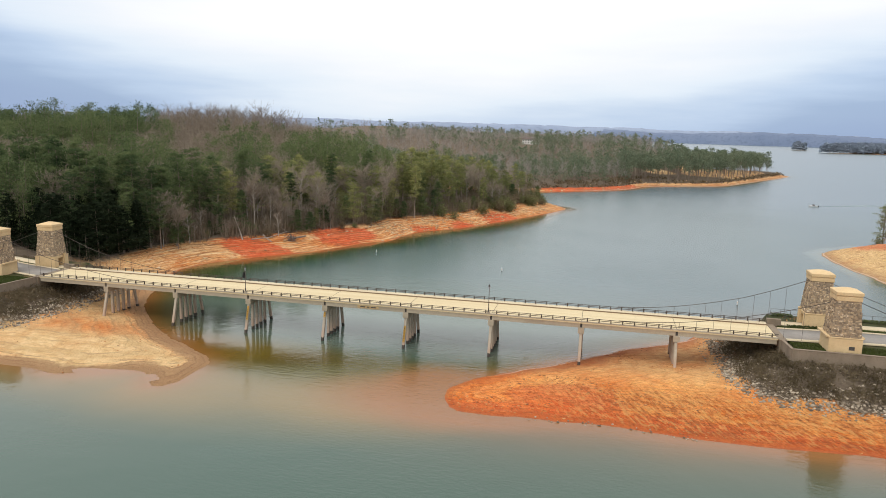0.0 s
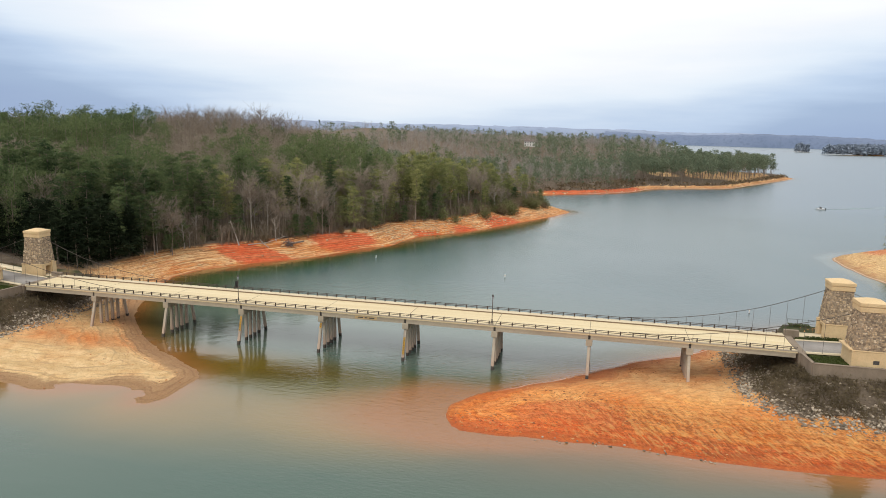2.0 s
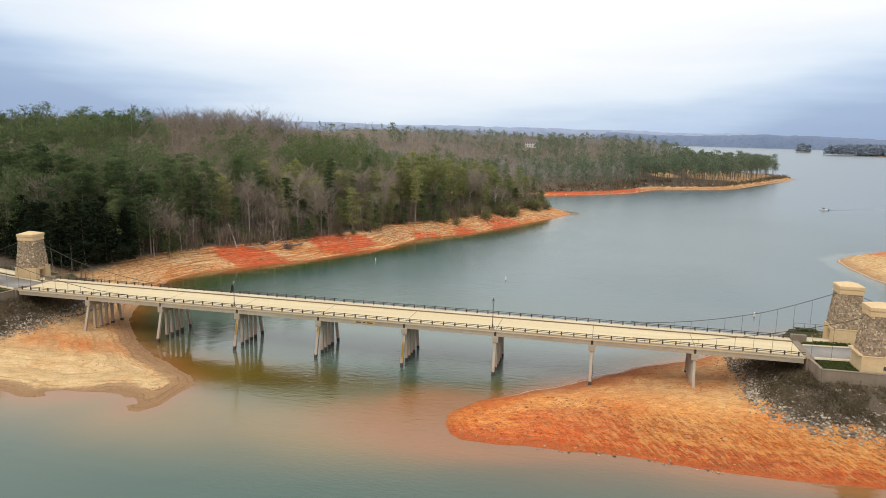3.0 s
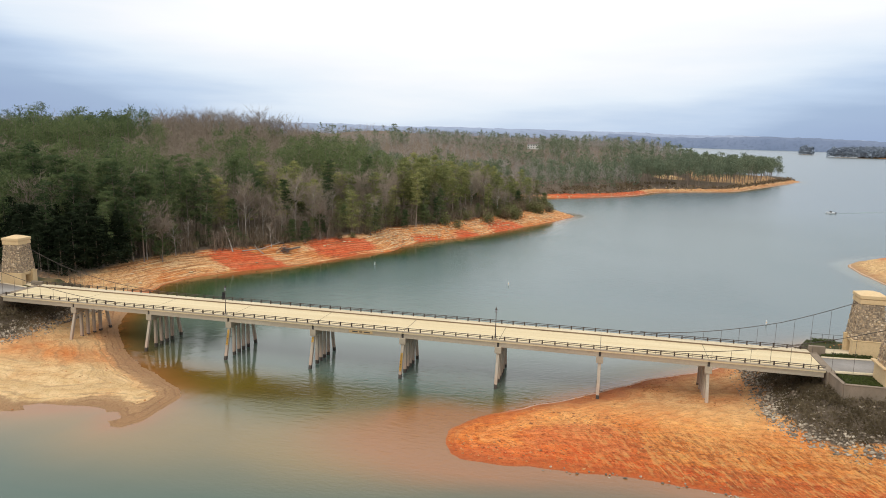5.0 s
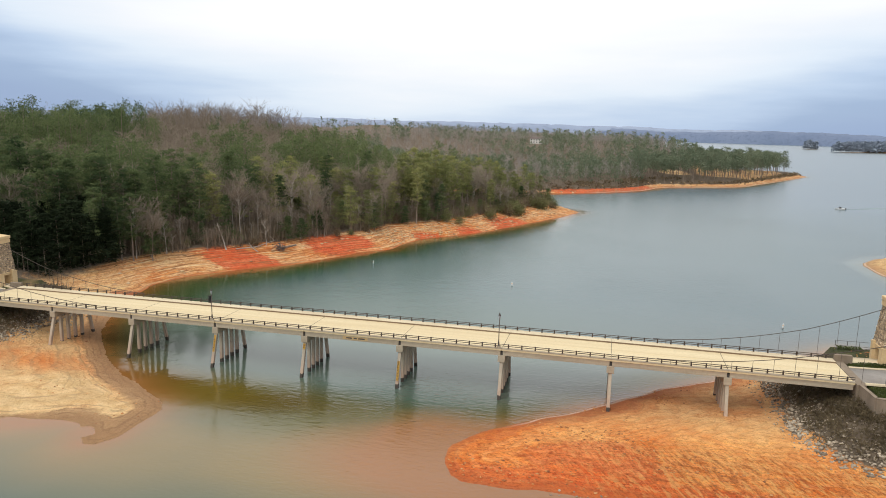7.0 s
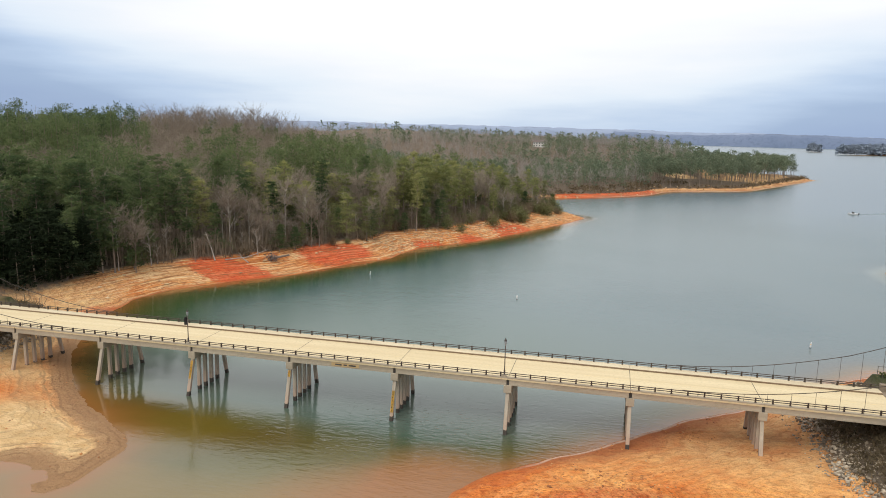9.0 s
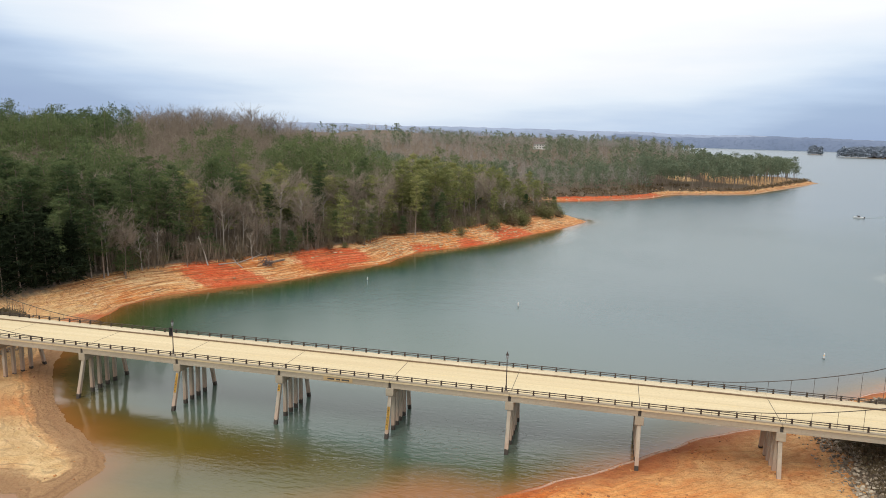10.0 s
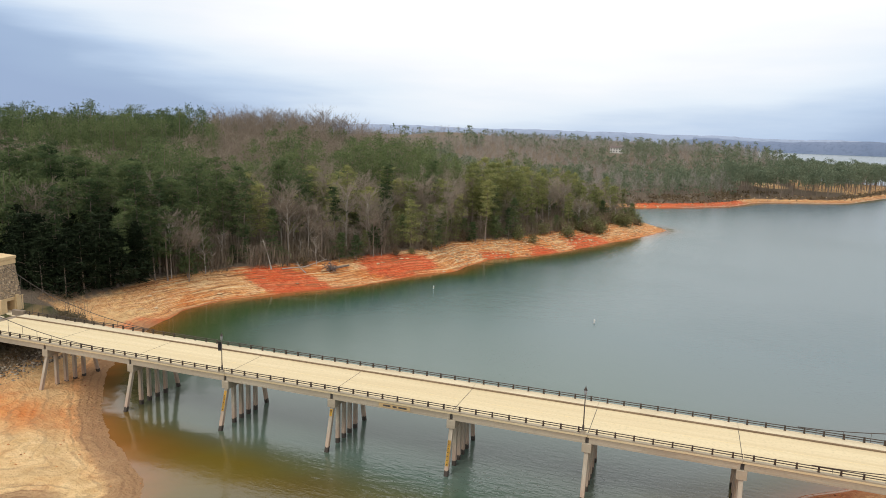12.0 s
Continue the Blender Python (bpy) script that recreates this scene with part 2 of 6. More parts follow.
red = mix_color(t, spread(t, n_mid.outputs["Fac"], 0.35, 0.66), (0.66, 0.085, 0.026), (0.70, 0.135, 0.042))
pale = (0.74, 0.52, 0.27)
f_sand = maths(t, "ADD", zs.outputs[1], maths(t, "MULTIPLY", maths(t, "SUBTRACT", n_big.outputs["Fac"], 0.5), 1.3), True)
rill = noise_tex(t, 1.1, 5, 0.72, (0.7, 1.15, 1.0))
on_west = maths(t, "MULTIPLY", spread(t, sep.outputs["X"], 58.0, 50.0), spread(t, flatness, 0.55, 0.95))
trodden = maths(t, "MULTIPLY", maths(t, "MULTIPLY", spread(t, sep.outputs["X"], 70.0, 80.0), spread(t, sep.outputs["Y"], -16.0, -7.0)), spread(t, sep.outputs["Y"], 40.0, 25.0))
rough_ground = maths(t, "SUBTRACT", 1.0, maths(t, "ADD", maths(t, "MULTIPLY", on_west, 0.78), maths(t, "MULTIPLY", trodden, 0.55)))
shore_d = t.nodes.new("ShaderNodeAttribute")
shore_d.attribute_name = "inshore"
f_red = maths(t, "ADD", zs.outputs[0], maths(t, "MULTIPLY", maths(t, "SUBTRACT", n_mid.outputs["Fac"], 0.5), 1.0))
f_red = maths(t, "ADD", f_red, maths(t, "MULTIPLY", maths(t, "SUBTRACT", rill.outputs["Fac"], 0.5), 0.8))
f_red = maths(t, "MULTIPLY", spread(t, f_red, 0.18, 0.46), maths(t, "SUBTRACT", 0.97, maths(t, "MULTIPLY", flatness, 0.42)))
c = mix_color(t, f_sand, clay, sand)
on_spit = maths(t, "MULTIPLY", spread(t, sep.outputs["X"], 60.0, 75.0), spread(t, sep.outputs["Y"], 2.0, -12.0))
c = mix_color(t, on_spit, c, (1.22, 0.99, 0.70), "MULTIPLY")
c = mix_color(t, f_red, c, red)
line = maths(t, "MULTIPLY", line, maths(t, "SUBTRACT", 1.0, maths(t, "MULTIPLY", f_red, 0.6)))
c = mix_color(t, maths(t, "MULTIPLY", line, maths(t, "SUBTRACT", 0.22, maths(t, "MULTIPLY", flatness, 0.08))), c, pale)
# brown grooves, the shadow beside each strand line painted in
groove_shadow = spread(t, maths(t, "SINE", maths(t, "MULTIPLY", maths(t, "ADD", level, 1.9), 1.0)), 0.72, 0.98)
c = mix_color(t, maths(t, "MULTIPLY", groove_shadow, maths(t, "SUBTRACT", 0.32, maths(t, "MULTIPLY", flatness, 0.10))), c, (0.26, 0.12, 0.055))
# pale slabs and dark ledges laid bare along the steeper bank
c = mix_color(t, maths(t, "MULTIPLY", maths(t, "MULTIPLY", spread(t, strata.outputs["Fac"], 0.53, 0.60), maths(t, "MULTIPLY", steep, maths(t, "SUBTRACT", 1.0, maths(t, "MULTIPLY", f_red, 0.9)))), 0.80), c, (0.80, 0.56, 0.30))
c = mix_color(t, maths(t, "MULTIPLY", maths(t, "MULTIPLY", spread(t, strata_b.outputs["Fac"], 0.46, 0.37), steep), 0.75), c, (0.27, 0.125, 0.055))
c = mix_color(t, maths(t, "MULTIPLY", maths(t, "MULTIPLY", spread(t, strata_b.outputs["Fac"], 0.56, 0.62), maths(t, "MULTIPLY", steep, maths(t, "SUBTRACT", 1.0, maths(t, "MULTIPLY", f_red, 0.75)))), 0.7), c, (0.84, 0.64, 0.38))
# rills and clods
c = mix_color(t, maths(t, "MULTIPLY", spread(t, rill.outputs["Fac"], 0.53, 0.64), maths(t, "MULTIPLY", rough_ground, 0.8)), c, (0.62, 0.46, 0.38), "MULTIPLY")
crust = noise_tex(t, 3.4, 4, 0.75, (0.7, 1.2, 1.0))
c = mix_color(t, maths(t, "MULTIPLY", spread(t, crust.outputs["Fac"], 0.53, 0.60), maths(t, "MULTIPLY", rough_ground, 0.85)), c, (0.55, 0.38, 0.24), "MULTIPLY")
c = mix_color(t, maths(t, "MULTIPLY", spread(t, rill.outputs["Fac"], 0.45, 0.34), maths(t, "MULTIPLY", rough_ground, 0.6)), c, (1.3, 1.5, 1.25), "MULTIPLY")
c = mix_color(t, maths(t, "MULTIPLY", spread(t, n_fine.outputs["Fac"], 0.52, 0.75), maths(t, "MULTIPLY", rough_ground, 0.5)), c, (0.55, 0.42, 0.34), "MULTIPLY")
# wave-cut ridges running up the eastern spit
ridge_map = t.nodes.new("ShaderNodeMapping")
ridge_map.vector_type = "TEXTURE"
ridge_map.inputs["Rotation"].default_value = (0, 0, radians(-62))
ridge_map.inputs["Scale"].default_value = (2.1, 0.58, 1.0)
t.links.new(pos.outputs["Position"], ridge_map.inputs["Vector"])
ridges = node(t, "ShaderNodeTexNoise", Scale=1.0, Detail=3.0, Roughness=0.6)
t.links.new(ridge_map.outputs[0], ridges.inputs["Vector"])
on_east = maths(t, "MULTIPLY", maths(t, "MULTIPLY", spread(t, sep.outputs["X"], 86.0, 108.0), spread(t, sep.outputs["Y"], -10.0, -16.0)), spread(t, shore_d.outputs["Fac"], 0.6, 2.0))
c = mix_color(t, maths(t, "MULTIPLY", maths(t, "MULTIPLY", spread(t, ridges.outputs["Fac"], 0.52, 0.60), on_east), 0.50), c, (0.82, 0.46, 0.15))
c = mix_color(t, maths(t, "MULTIPLY", maths(t, "MULTIPLY", spread(t, ridges.outputs["Fac"], 0.46, 0.38), on_east), 0.50), c, (0.38, 0.115, 0.032))
litter = mix_color(t, spread(t, n_mid.outputs["Fac"], 0.35, 0.7), (0.125, 0.094, 0.066), (0.19, 0.148, 0.105))
f_lit = spread(t, maths(t, "ADD", zs.outputs[2], maths(t, "MULTIPLY", maths(t, "SUBTRACT", n_mid.outputs["Fac"], 0.5), 0.7)), 0.35, 0.65)
c = mix_color(t, f_lit, c, litter)
lawn = t.nodes.new("ShaderNodeAttribute")
lawn.attribute_name = "lawn"
green = mix_color(t, spread(t, n_mid.outputs["Fac"], 0.35, 0.7), (0.050, 0.062, 0.022), (0.095, 0.085, 0.036))
c = mix_color(t, lawn.outputs["Fac"], c, green)
# drying lines that follow the water's edge round the western spit
swerve = maths(t, "ADD", shore_d.outputs["Fac"], maths(t, "ADD", maths(t, "MULTIPLY", n_big.outputs["Fac"], 4.5), maths(t, "MULTIPLY", n_mid.outputs["Fac"], 0.35)))
band = spread(t, maths(t, "ADD", shore_d.outputs["Fac"], maths(t, "MULTIPLY", maths(t, "SUBTRACT", n_mid.outputs["Fac"], 0.5), 3.0)), 4.2, 3.0)
c = mix_color(t, maths(t, "MULTIPLY", maths(t, "MULTIPLY", band, on_west), 0.78), c, mix_color(t, spread(t, n_fine.outputs["Fac"], 0.4, 0.65), (0.40, 0.25, 0.130), (0.32, 0.18, 0.090)))
thin = spread(t, maths(t, "SINE", maths(t, "MULTIPLY", swerve, 1.9)), 0.80, 0.98)
broken = spread(t, noise_tex(t, 0.25, 3, 0.6).outputs["Fac"], 0.44, 0.58)
c = mix_color(t, maths(t, "MULTIPLY", maths(t, "MULTIPLY", maths(t, "MULTIPLY", thin, broken), on_west), 0.38), c, (0.30, 0.165, 0.085))
wide = spread(t, maths(t, "SINE", maths(t, "MULTIPLY", swerve, 0.8)), 0.1, 0.9)
c = mix_color(t, maths(t, "MULTIPLY", maths(t, "MULTIPLY", wide, on_west), 0.3), c, (0.50, 0.315, 0.150))
rim_wave = maths(t, "SINE", maths(t, "MULTIPLY", maths(t, "ADD", shore_d.outputs["Fac"], maths(t, "MULTIPLY", n_mid.outputs["Fac"], 1.1)), 5.2))
rim = maths(t, "MULTIPLY", maths(t, "MULTIPLY", spread(t, rim_wave, 0.45, 0.92), on_west), maths(t, "MULTIPLY", spread(t, shore_d.outputs["Fac"], 5.6, 4.2), spread(t, noise_tex(t, 0.16, 3, 0.6).outputs["Fac"], 0.40, 0.56)))
c = mix_color(t, maths(t, "MULTIPLY", rim, 0.6), c, (0.23, 0.125, 0.062))
# pale dried line just above the water on the sheltered side of the eastern spit
dry = maths(t, "MULTIPLY", spread(t, shore_d.outputs["Fac"], 0.10, 0.25), spread(t, shore_d.outputs["Fac"], 0.70, 0.45))
dry = maths(t, "MULTIPLY", dry, maths(t, "MULTIPLY", spread(t, sep.outputs["X"], 82.0, 88.0), spread(t, sep.outputs["Y"], -12.0, -7.0)))
moist = maths(t, "MULTIPLY", maths(t, "MULTIPLY", spread(t, shore_d.outputs["Fac"], 4.5, 1.2), spread(t, sep.outputs["X"], 78.0, 86.0)), spread(t, sep.outputs["Y"], -13.0, -7.0))
c = mix_color(t, maths(t, "MULTIPLY", moist, 0.5), c, (0.30, 0.17, 0.095))
# damp rim at the water's edge
damp = spread(t, maths(t, "ADD", sep.outputs["Z"], warp), 0.30, 0.02)
c = mix_color(t, maths(t, "MULTIPLY", damp, 0.7), c, mix_color(t, maths(t, "MAXIMUM", on_west, spread(t, sep.outputs["X"], 160.0, 170.0)), (0.40, 0.105, 0.034), (0.32, 0.18, 0.09)))
c = mix_color(t, maths(t, "MULTIPLY", dry, 0.7), c, (0.72, 0.56, 0.44))
t.links.new(c, b.inputs["Base Color"])
b.inputs["Roughness"].default_value = 0.9
b.inputs["Specular IOR Level"].default_value = 0.2
hb = maths(t, "ADD", maths(t, "ADD", maths(t, "MULTIPLY", n_fine.outputs["Fac"], 0.5), n_mid.outputs["Fac"]), maths(t, "SUBTRACT", 0.0, rill.outputs["Fac"]))
hb = maths(t, "ADD", hb, maths(t, "MULTIPLY", maths(t, "MULTIPLY", ridges.outputs["Fac"], on_east), 3.4))
bump(t, b, hb, 1.0, 0.65)

# lake: reflecting surface over murky green water, with stirred-up clay in the shallows
M_WATER, t, b = material("lake_water")
mud = t.nodes.new("ShaderNodeAttribute")
mud.attribute_name = "mud"
ms = t.nodes.new("ShaderNodeSeparateColor")
t.links.new(mud.outputs["Color"], ms.inputs[0])
nb = noise_tex(t, 0.035, 3, 0.55)
# the dark green also carries the trees' reflection along the bank
deep = mix_color(t, spread(t, nb.outputs["Fac"], 0.35, 0.65), (0.031, 0.076, 0.025), (0.038, 0.084, 0.031))
silt = mix_color(t, spread(t, nb.outputs["Fac"], 0.35, 0.65), (0.135, 0.070, 0.012), (0.135, 0.098, 0.016))
wy = t.nodes.new("ShaderNodeNewGeometry")
wys = t.nodes.new("ShaderNodeSeparateXYZ")
t.links.new(wy.outputs["Position"], wys.inputs[0])
# pale murk, with the sky's sheen on the open lake painted in
murk_sheen = mix_color(t, spread(t, wys.outputs["Y"], -26.0, 8.0), (0.040, 0.098, 0.082), mix_color(t, spread(t, wys.outputs["Y"], 22.0, 70.0), mix_color(t, spread(t, wys.outputs["X"], 80.0, 140.0), (0.120, 0.168, 0.142), (0.130, 0.162, 0.186)), mix_color(t, spread(t, wys.outputs["X"], 40.0, 150.0), (0.090, 0.150, 0.142), (0.088, 0.142, 0.174))))
wc = mix_color(t, mud.outputs["Alpha"], deep, murk_sheen)
wc = mix_color(t, ms.outputs[0], wc, silt)
plume = t.nodes.new("ShaderNodeAttribute")
plume.attribute_name = "plume"
wc = mix_color(t, plume.outputs["Fac"], wc, (0.245, 0.170, 0.058))
wc = mix_color(t, ms.outputs[1], wc, (0.33, 0.130, 0.038))
wc = mix_color(t, 1.0, wc, (0.84, 0.84, 0.83), "MULTIPLY")
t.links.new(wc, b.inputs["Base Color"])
wp = t.nodes.new("ShaderNodeNewGeometry")
wps = t.nodes.new("ShaderNodeSeparateXYZ")
t.links.new(wp.outputs["Position"], wps.inputs[0])
# wind ruffles the open lake, the inlet lies calm
wind = maths(t, "MAXIMUM", spread(t, wps.outputs["Y"], 200.0, 700.0), ms.outputs[2])
t.links.new(maths(t, "ADD", 0.07, maths(t, "MULTIPLY", wind, 0.20)), b.inputs["Roughness"])
b.inputs["IOR"].default_value = 1.5
rip = noise_tex(t, 1.5, 4, 0.6, (0.55, 1.2, 1.0))
swell = noise_tex(t, 0.22, 2, 0.5)
calm = spread(t, noise_tex(t, 0.018, 2, 0.5).outputs["Fac"], 0.42, 0.60)
calm = maths(t, "MULTIPLY", calm, spread(t, wps.outputs["X"], 25.0, 75.0))
hs = maths(t, "ADD", maths(t, "MULTIPLY", rip.outputs["Fac"], maths(t, "ADD", maths(t, "ADD", maths(t, "MULTIPLY", calm, 0.85), 0.15), maths(t, "MULTIPLY", wind, 0.15))), maths(t, "MULTIPLY", swell.outputs["Fac"], 0.8))
breeze = maths(t, "MULTIPLY", spread(t, wps.outputs["Y"], -36.0, -16.0), spread(t, wps.outputs["Y"], 14.0, -2.0))
breeze = maths(t, "MULTIPLY", breeze, spread(t, wps.outputs["X"], 42.0, 68.0))
ripple = noise_tex(t, 0.85, 3, 0.6, (0.5, 1.5, 1.0))
hs = maths(t, "ADD", hs, maths(t, "MULTIPLY", maths(t, "MULTIPLY", ripple.outputs["Fac"], breeze), 3.0))
bump(t, b, hs, 0.55, 0.10)

# ridges and islands: the blue of the air is put into their base colour
M_FARHILL = plain("hazed_distant_woods", (0.125, 0.165, 0.25), (0.155, 0.195, 0.28), 0.006, 1.0)
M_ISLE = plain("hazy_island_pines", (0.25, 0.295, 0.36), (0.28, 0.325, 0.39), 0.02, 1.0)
M_FARTHEST = plain("hazed_distant_hills", (0.24, 0.29, 0.39), (0.27, 0.32, 0.42), 0.002, 1.0)
M_HOUSE = plain("white_siding", (0.7, 0.68, 0.64), (0.6, 0.58, 0.55), 0.3, 0.7)
M_ROOF = plain("brown_shingles", (0.16, 0.125, 0.11), (0.12, 0.095, 0.085), 1.0, 0.9)
M_WINDOW = plain("dark_window_glass", (0.03, 0.035, 0.04), (0.05, 0.055, 0.06), 1.0, 0.1)

# ------------------------------------------------------------ mesh helpers


def mesh_from(name, verts, faces, mats, index=None, tone=None):
    me = bpy.data.meshes.new(name)
    v, f = np.asarray(verts, np.float32), np.asarray(faces, np.int32)
    k = f.shape[1]
    me.vertices.add(len(v))
    me.vertices.foreach_set("co", v.ravel())
    me.loops.add(f.size)
    me.loops.foreach_set("vertex_index", f.ravel())
    me.polygons.add(len(f))
    me.polygons.foreach_set("loop_start", np.arange(0, f.size, k, dtype=np.int32))
    for m in mats:
        me.materials.append(m)
    if index is not None:
        me.polygons.foreach_set("material_index", np.asarray(index, np.int32))
    if tone is not None:
        me.attributes.new("tone", "FLOAT", "POINT").data.foreach_set("value", np.asarray(tone, np.float32))
    me.update(calc_edges=True)
    return me


def link_bm(name, bm, mat):
    bmesh.ops.recalc_face_normals(bm, faces=bm.faces[:])
    me = bpy.data.meshes.new(name)
    bm.to_mesh(me)
    bm.free()
    me.materials.append(mat)
    return new(name, me)


def part(name, bm, mat, parent=None, label="", kind=""):
    """Link a bmesh, or a ready mesh, as one object under a thing."""
    if isinstance(bm, bpy.types.Mesh):
        ob = new(name, bm)
    else:
        ob = link_bm(name, bm, mat)
    ob.parent = parent
    return tagged(ob, label, kind=kind)


def thing(name, label, category, at=(0, 0, 0), turn=0, group="", kind=""):
    ob = new(name)
    ob.matrix_world = pose(*at, 0, 0, turn)
    ob.empty_display_size = 0.5
    return tagged(ob, label, category, group, kind)


def add_box(bm, x0, x1, y0, y1, z0, z1, soft=0.0, top=None):
    """A box; top = (inset x, inset y) draws its upper face in; soft bevels the edges."""
    ix, iy = top or (0, 0)
    co = [(x0, y0, z0), (x1, y0, z0), (x1, y1, z0), (x0, y1, z0),
          (x0 + ix, y0 + iy, z1), (x1 - ix, y0 + iy, z1), (x1 - ix, y1 - iy, z1), (x0 + ix, y1 - iy, z1)]
    vs = [bm.verts.new(c) for c in co]
    fs = [bm.faces.new([vs[i] for i in q]) for q in ((3, 2, 1, 0), (4, 5, 6, 7), (0, 1, 5, 4), (1, 2, 6, 5), (2, 3, 7, 6), (3, 0, 4, 7))]
    if soft:
        edges = {e for f in fs for e in f.edges}
        bmesh.ops.bevel(bm, geom=list(edges), offset=soft, segments=1, affect="EDGES")
    return bm


def box(*a, **k):
    return add_box(bmesh.new(), *a, **k)


def tube_arrays(points, radii, sides=6):
    pts = np.asarray(points, float)
    n = len(pts)
    rad = np.broadcast_to(np.asarray(radii, float), (n,))
    tang = np.gradient(pts, axis=0)
    tang /= np.linalg.norm(tang, axis=1)[:, None] + 1e-9
    ref = np.where(np.abs(tang[:, 2:3]) > 0.9, np.array([[1.0, 0, 0]]), np.array([[0, 0, 1.0]]))
    u = np.cross(tang, ref)
    u /= np.linalg.norm(u, axis=1)[:, None] + 1e-9
    w = np.cross(tang, u)
    ang = np.arange(sides) * 2 * np.pi / sides
    v = pts[:, None] + rad[:, None, None] * (np.cos(ang)[None, :, None] * u[:, None] + np.sin(ang)[None, :, None] * w[:, None])
    q = []
    for i in range(n - 1):
        for j in range(sides):
            a, c = i * sides + j, i * sides + (j + 1) % sides
            q += [(a, c, c + sides), (a, c + sides, a + sides)]
    for base in (0, (n - 1) * sides):
        q += [(base, base + j, base + j + 1) for j in range(1, sides - 1)]
    return v.reshape(-1, 3), np.array(q)


def tube(name, points, radii, mat, parent, sides=6, label=""):
    v, f = tube_arrays(points, radii, sides)
    return part(name, mesh_from(name, v, f, [mat]), None, parent, label)


def lattice(seed, x, y):
    """Smooth value noise between 0 and 1 on the plane."""
    xi, yi = np.floor(x).astype(np.int64), np.floor(y).astype(np.int64)
    fx, fy = x - xi, y - yi
    fx, fy = fx * fx * (3 - 2 * fx), fy * fy * (3 - 2 * fy)

    def h(a, c):
        n = (a * 374761393 + c * 668265263 + seed * 974711) & 0x7FFFFFFF
        n = ((n ^ (n >> 13)) * 1274126177) & 0x7FFFFFFF
        return ((n ^ (n >> 16)) & 0xFFFF) / 65535.0
    return (h(xi, yi) * (1 - fx) + h(xi + 1, yi) * fx) * (1 - fy) + (h(xi, yi + 1) * (1 - fx) + h(xi + 1, yi + 1) * fx) * fy


def fbm(seed, x, y, octaves=4):
    s, a, tot = 0.0, 1.0, 0.0
    for o in range(octaves):
        s = s + a * lattice(seed + o, x * 2 ** o, y * 2 ** o)
        tot += a
        a *= 0.5
    return s / tot

# ------------------------------------------------------------ plan of the shores
SPIT_WEST = [(-420, -75), (-150, -45), (-60, -34), (-20, -31), (3, -30.4), (9, -30.6), (16.5, -31.7), (21.8, -29), (27.1, -25.9),
             (30.5, -27.7), (32.2, -31.3), (34.5, -31.9), (36, -29.6), (36, -24.6), (36.5, -20), (33.3, -16.1), (26.2, -11.3),
             (17.9, -6.2), (10.8, 0.1), (3.3, 8.4), (-2, 16.5), (-8, 27)]
BANK_WEST = [(-12.3, 38), (-14.7, 49.7), (-12.8, 61.6), (-5.9, 70.5), (1.5, 80.1), (9.2, 91), (13.7, 103.6), (19.8, 115.1),
             (25.2, 120), (26.5, 133.1), (29.6, 148.7), (39.2, 157.9), (49.5, 177.2), (62.4, 208), (71.7, 231.4), (80, 256), (82, 266)]
COVE = [(72, 276), (48, 285), (15, 310), (-30, 340), (-10, 358), (25, 352)]
FAR_POINT = [(49, 356), (69, 375.6), (92, 392), (119.5, 422), (134, 463), (165, 481), (198, 499), (232, 566), (276, 657), (289, 688), (298, 706),
             (268, 725), (212, 745), (186, 800), (192, 1000), (262, 1400), (300, 1800), (-200, 2300), (-4700, 2600), (-4700, -75)]
LAND_WEST = SPIT_WEST + BANK_WEST + COVE + FAR_POINT
LAND_EAST = [(4700, -90), (400, -60), (230, -33), (175, -27.5), (140, -27.1), (132, -26.9), (121, -27.9), (112, -28.1), (104.5, -27.4), (95, -27.8),
             (88.3, -28), (81.4, -27.9), (79.1, -23.4), (78.6, -19.3), (81.4, -14.4), (87.3, -8.8), (92.8, -4.4), (99.3, 2.1),
             (106.7, 10.1), (113.4, 15.6), (118.1, 20.2), (128, 27.5), (136.4, 37.6), (145, 45), (160, 34), (205, 36), (225, 60), (206, 82), (190, 92), (183, 98), (183, 110),
             (180.5, 123), (179.1, 136), (179.3, 150.7), (186.3, 162.4), (200, 174.5), (250, 195), (420, 250), (4700, 900)]
ISLE_SMALL = [(745, 2600), (790, 2590), (800, 2640), (750, 2650)]
ISLE_LARGE = [(715, 2195), (800, 2185), (1000, 2230), (1300, 2300), (1300, 2420), (900, 2330), (740, 2230)]
FAR_SHORE = [(-4700, 3300), (-300, 3500), (300, 4350), (900, 4250), (1700, 4000), (2600, 3500), (4700, 2600), (4700, 4800), (-4700, 4800)]
SOUTH_SHORE = [(-4700, -700), (-1500, -480), (-300, -560), (300, -620), (1500, -500), (4700, -760), (4700, -1500), (-4700, -1500)]


def side_distance(px, py, ring):
    """Distance to a ring of shore, positive on land."""
    ring = np.asarray(ring, float)
    best = np.full(px.shape, 1e9)
    inside = np.zeros(px.shape, bool)
    for (ax, ay), (bx, by) in zip(ring, np.roll(ring, -1, axis=0)):
        dx, dy = bx - ax, by - ay
        s = np.clip(((px - ax) * dx + (py - ay) * dy) / (dx * dx + dy * dy), 0, 1)
        best = np.minimum(best, (px - ax - s * dx) ** 2 + (py - ay - s * dy) ** 2)
        if ay != by:
            inside ^= ((ay > py) != (by > py)) & (px < ax + (py - ay) * dx / dy)
    d = np.sqrt(best)
    return np.where(inside, d, -d)


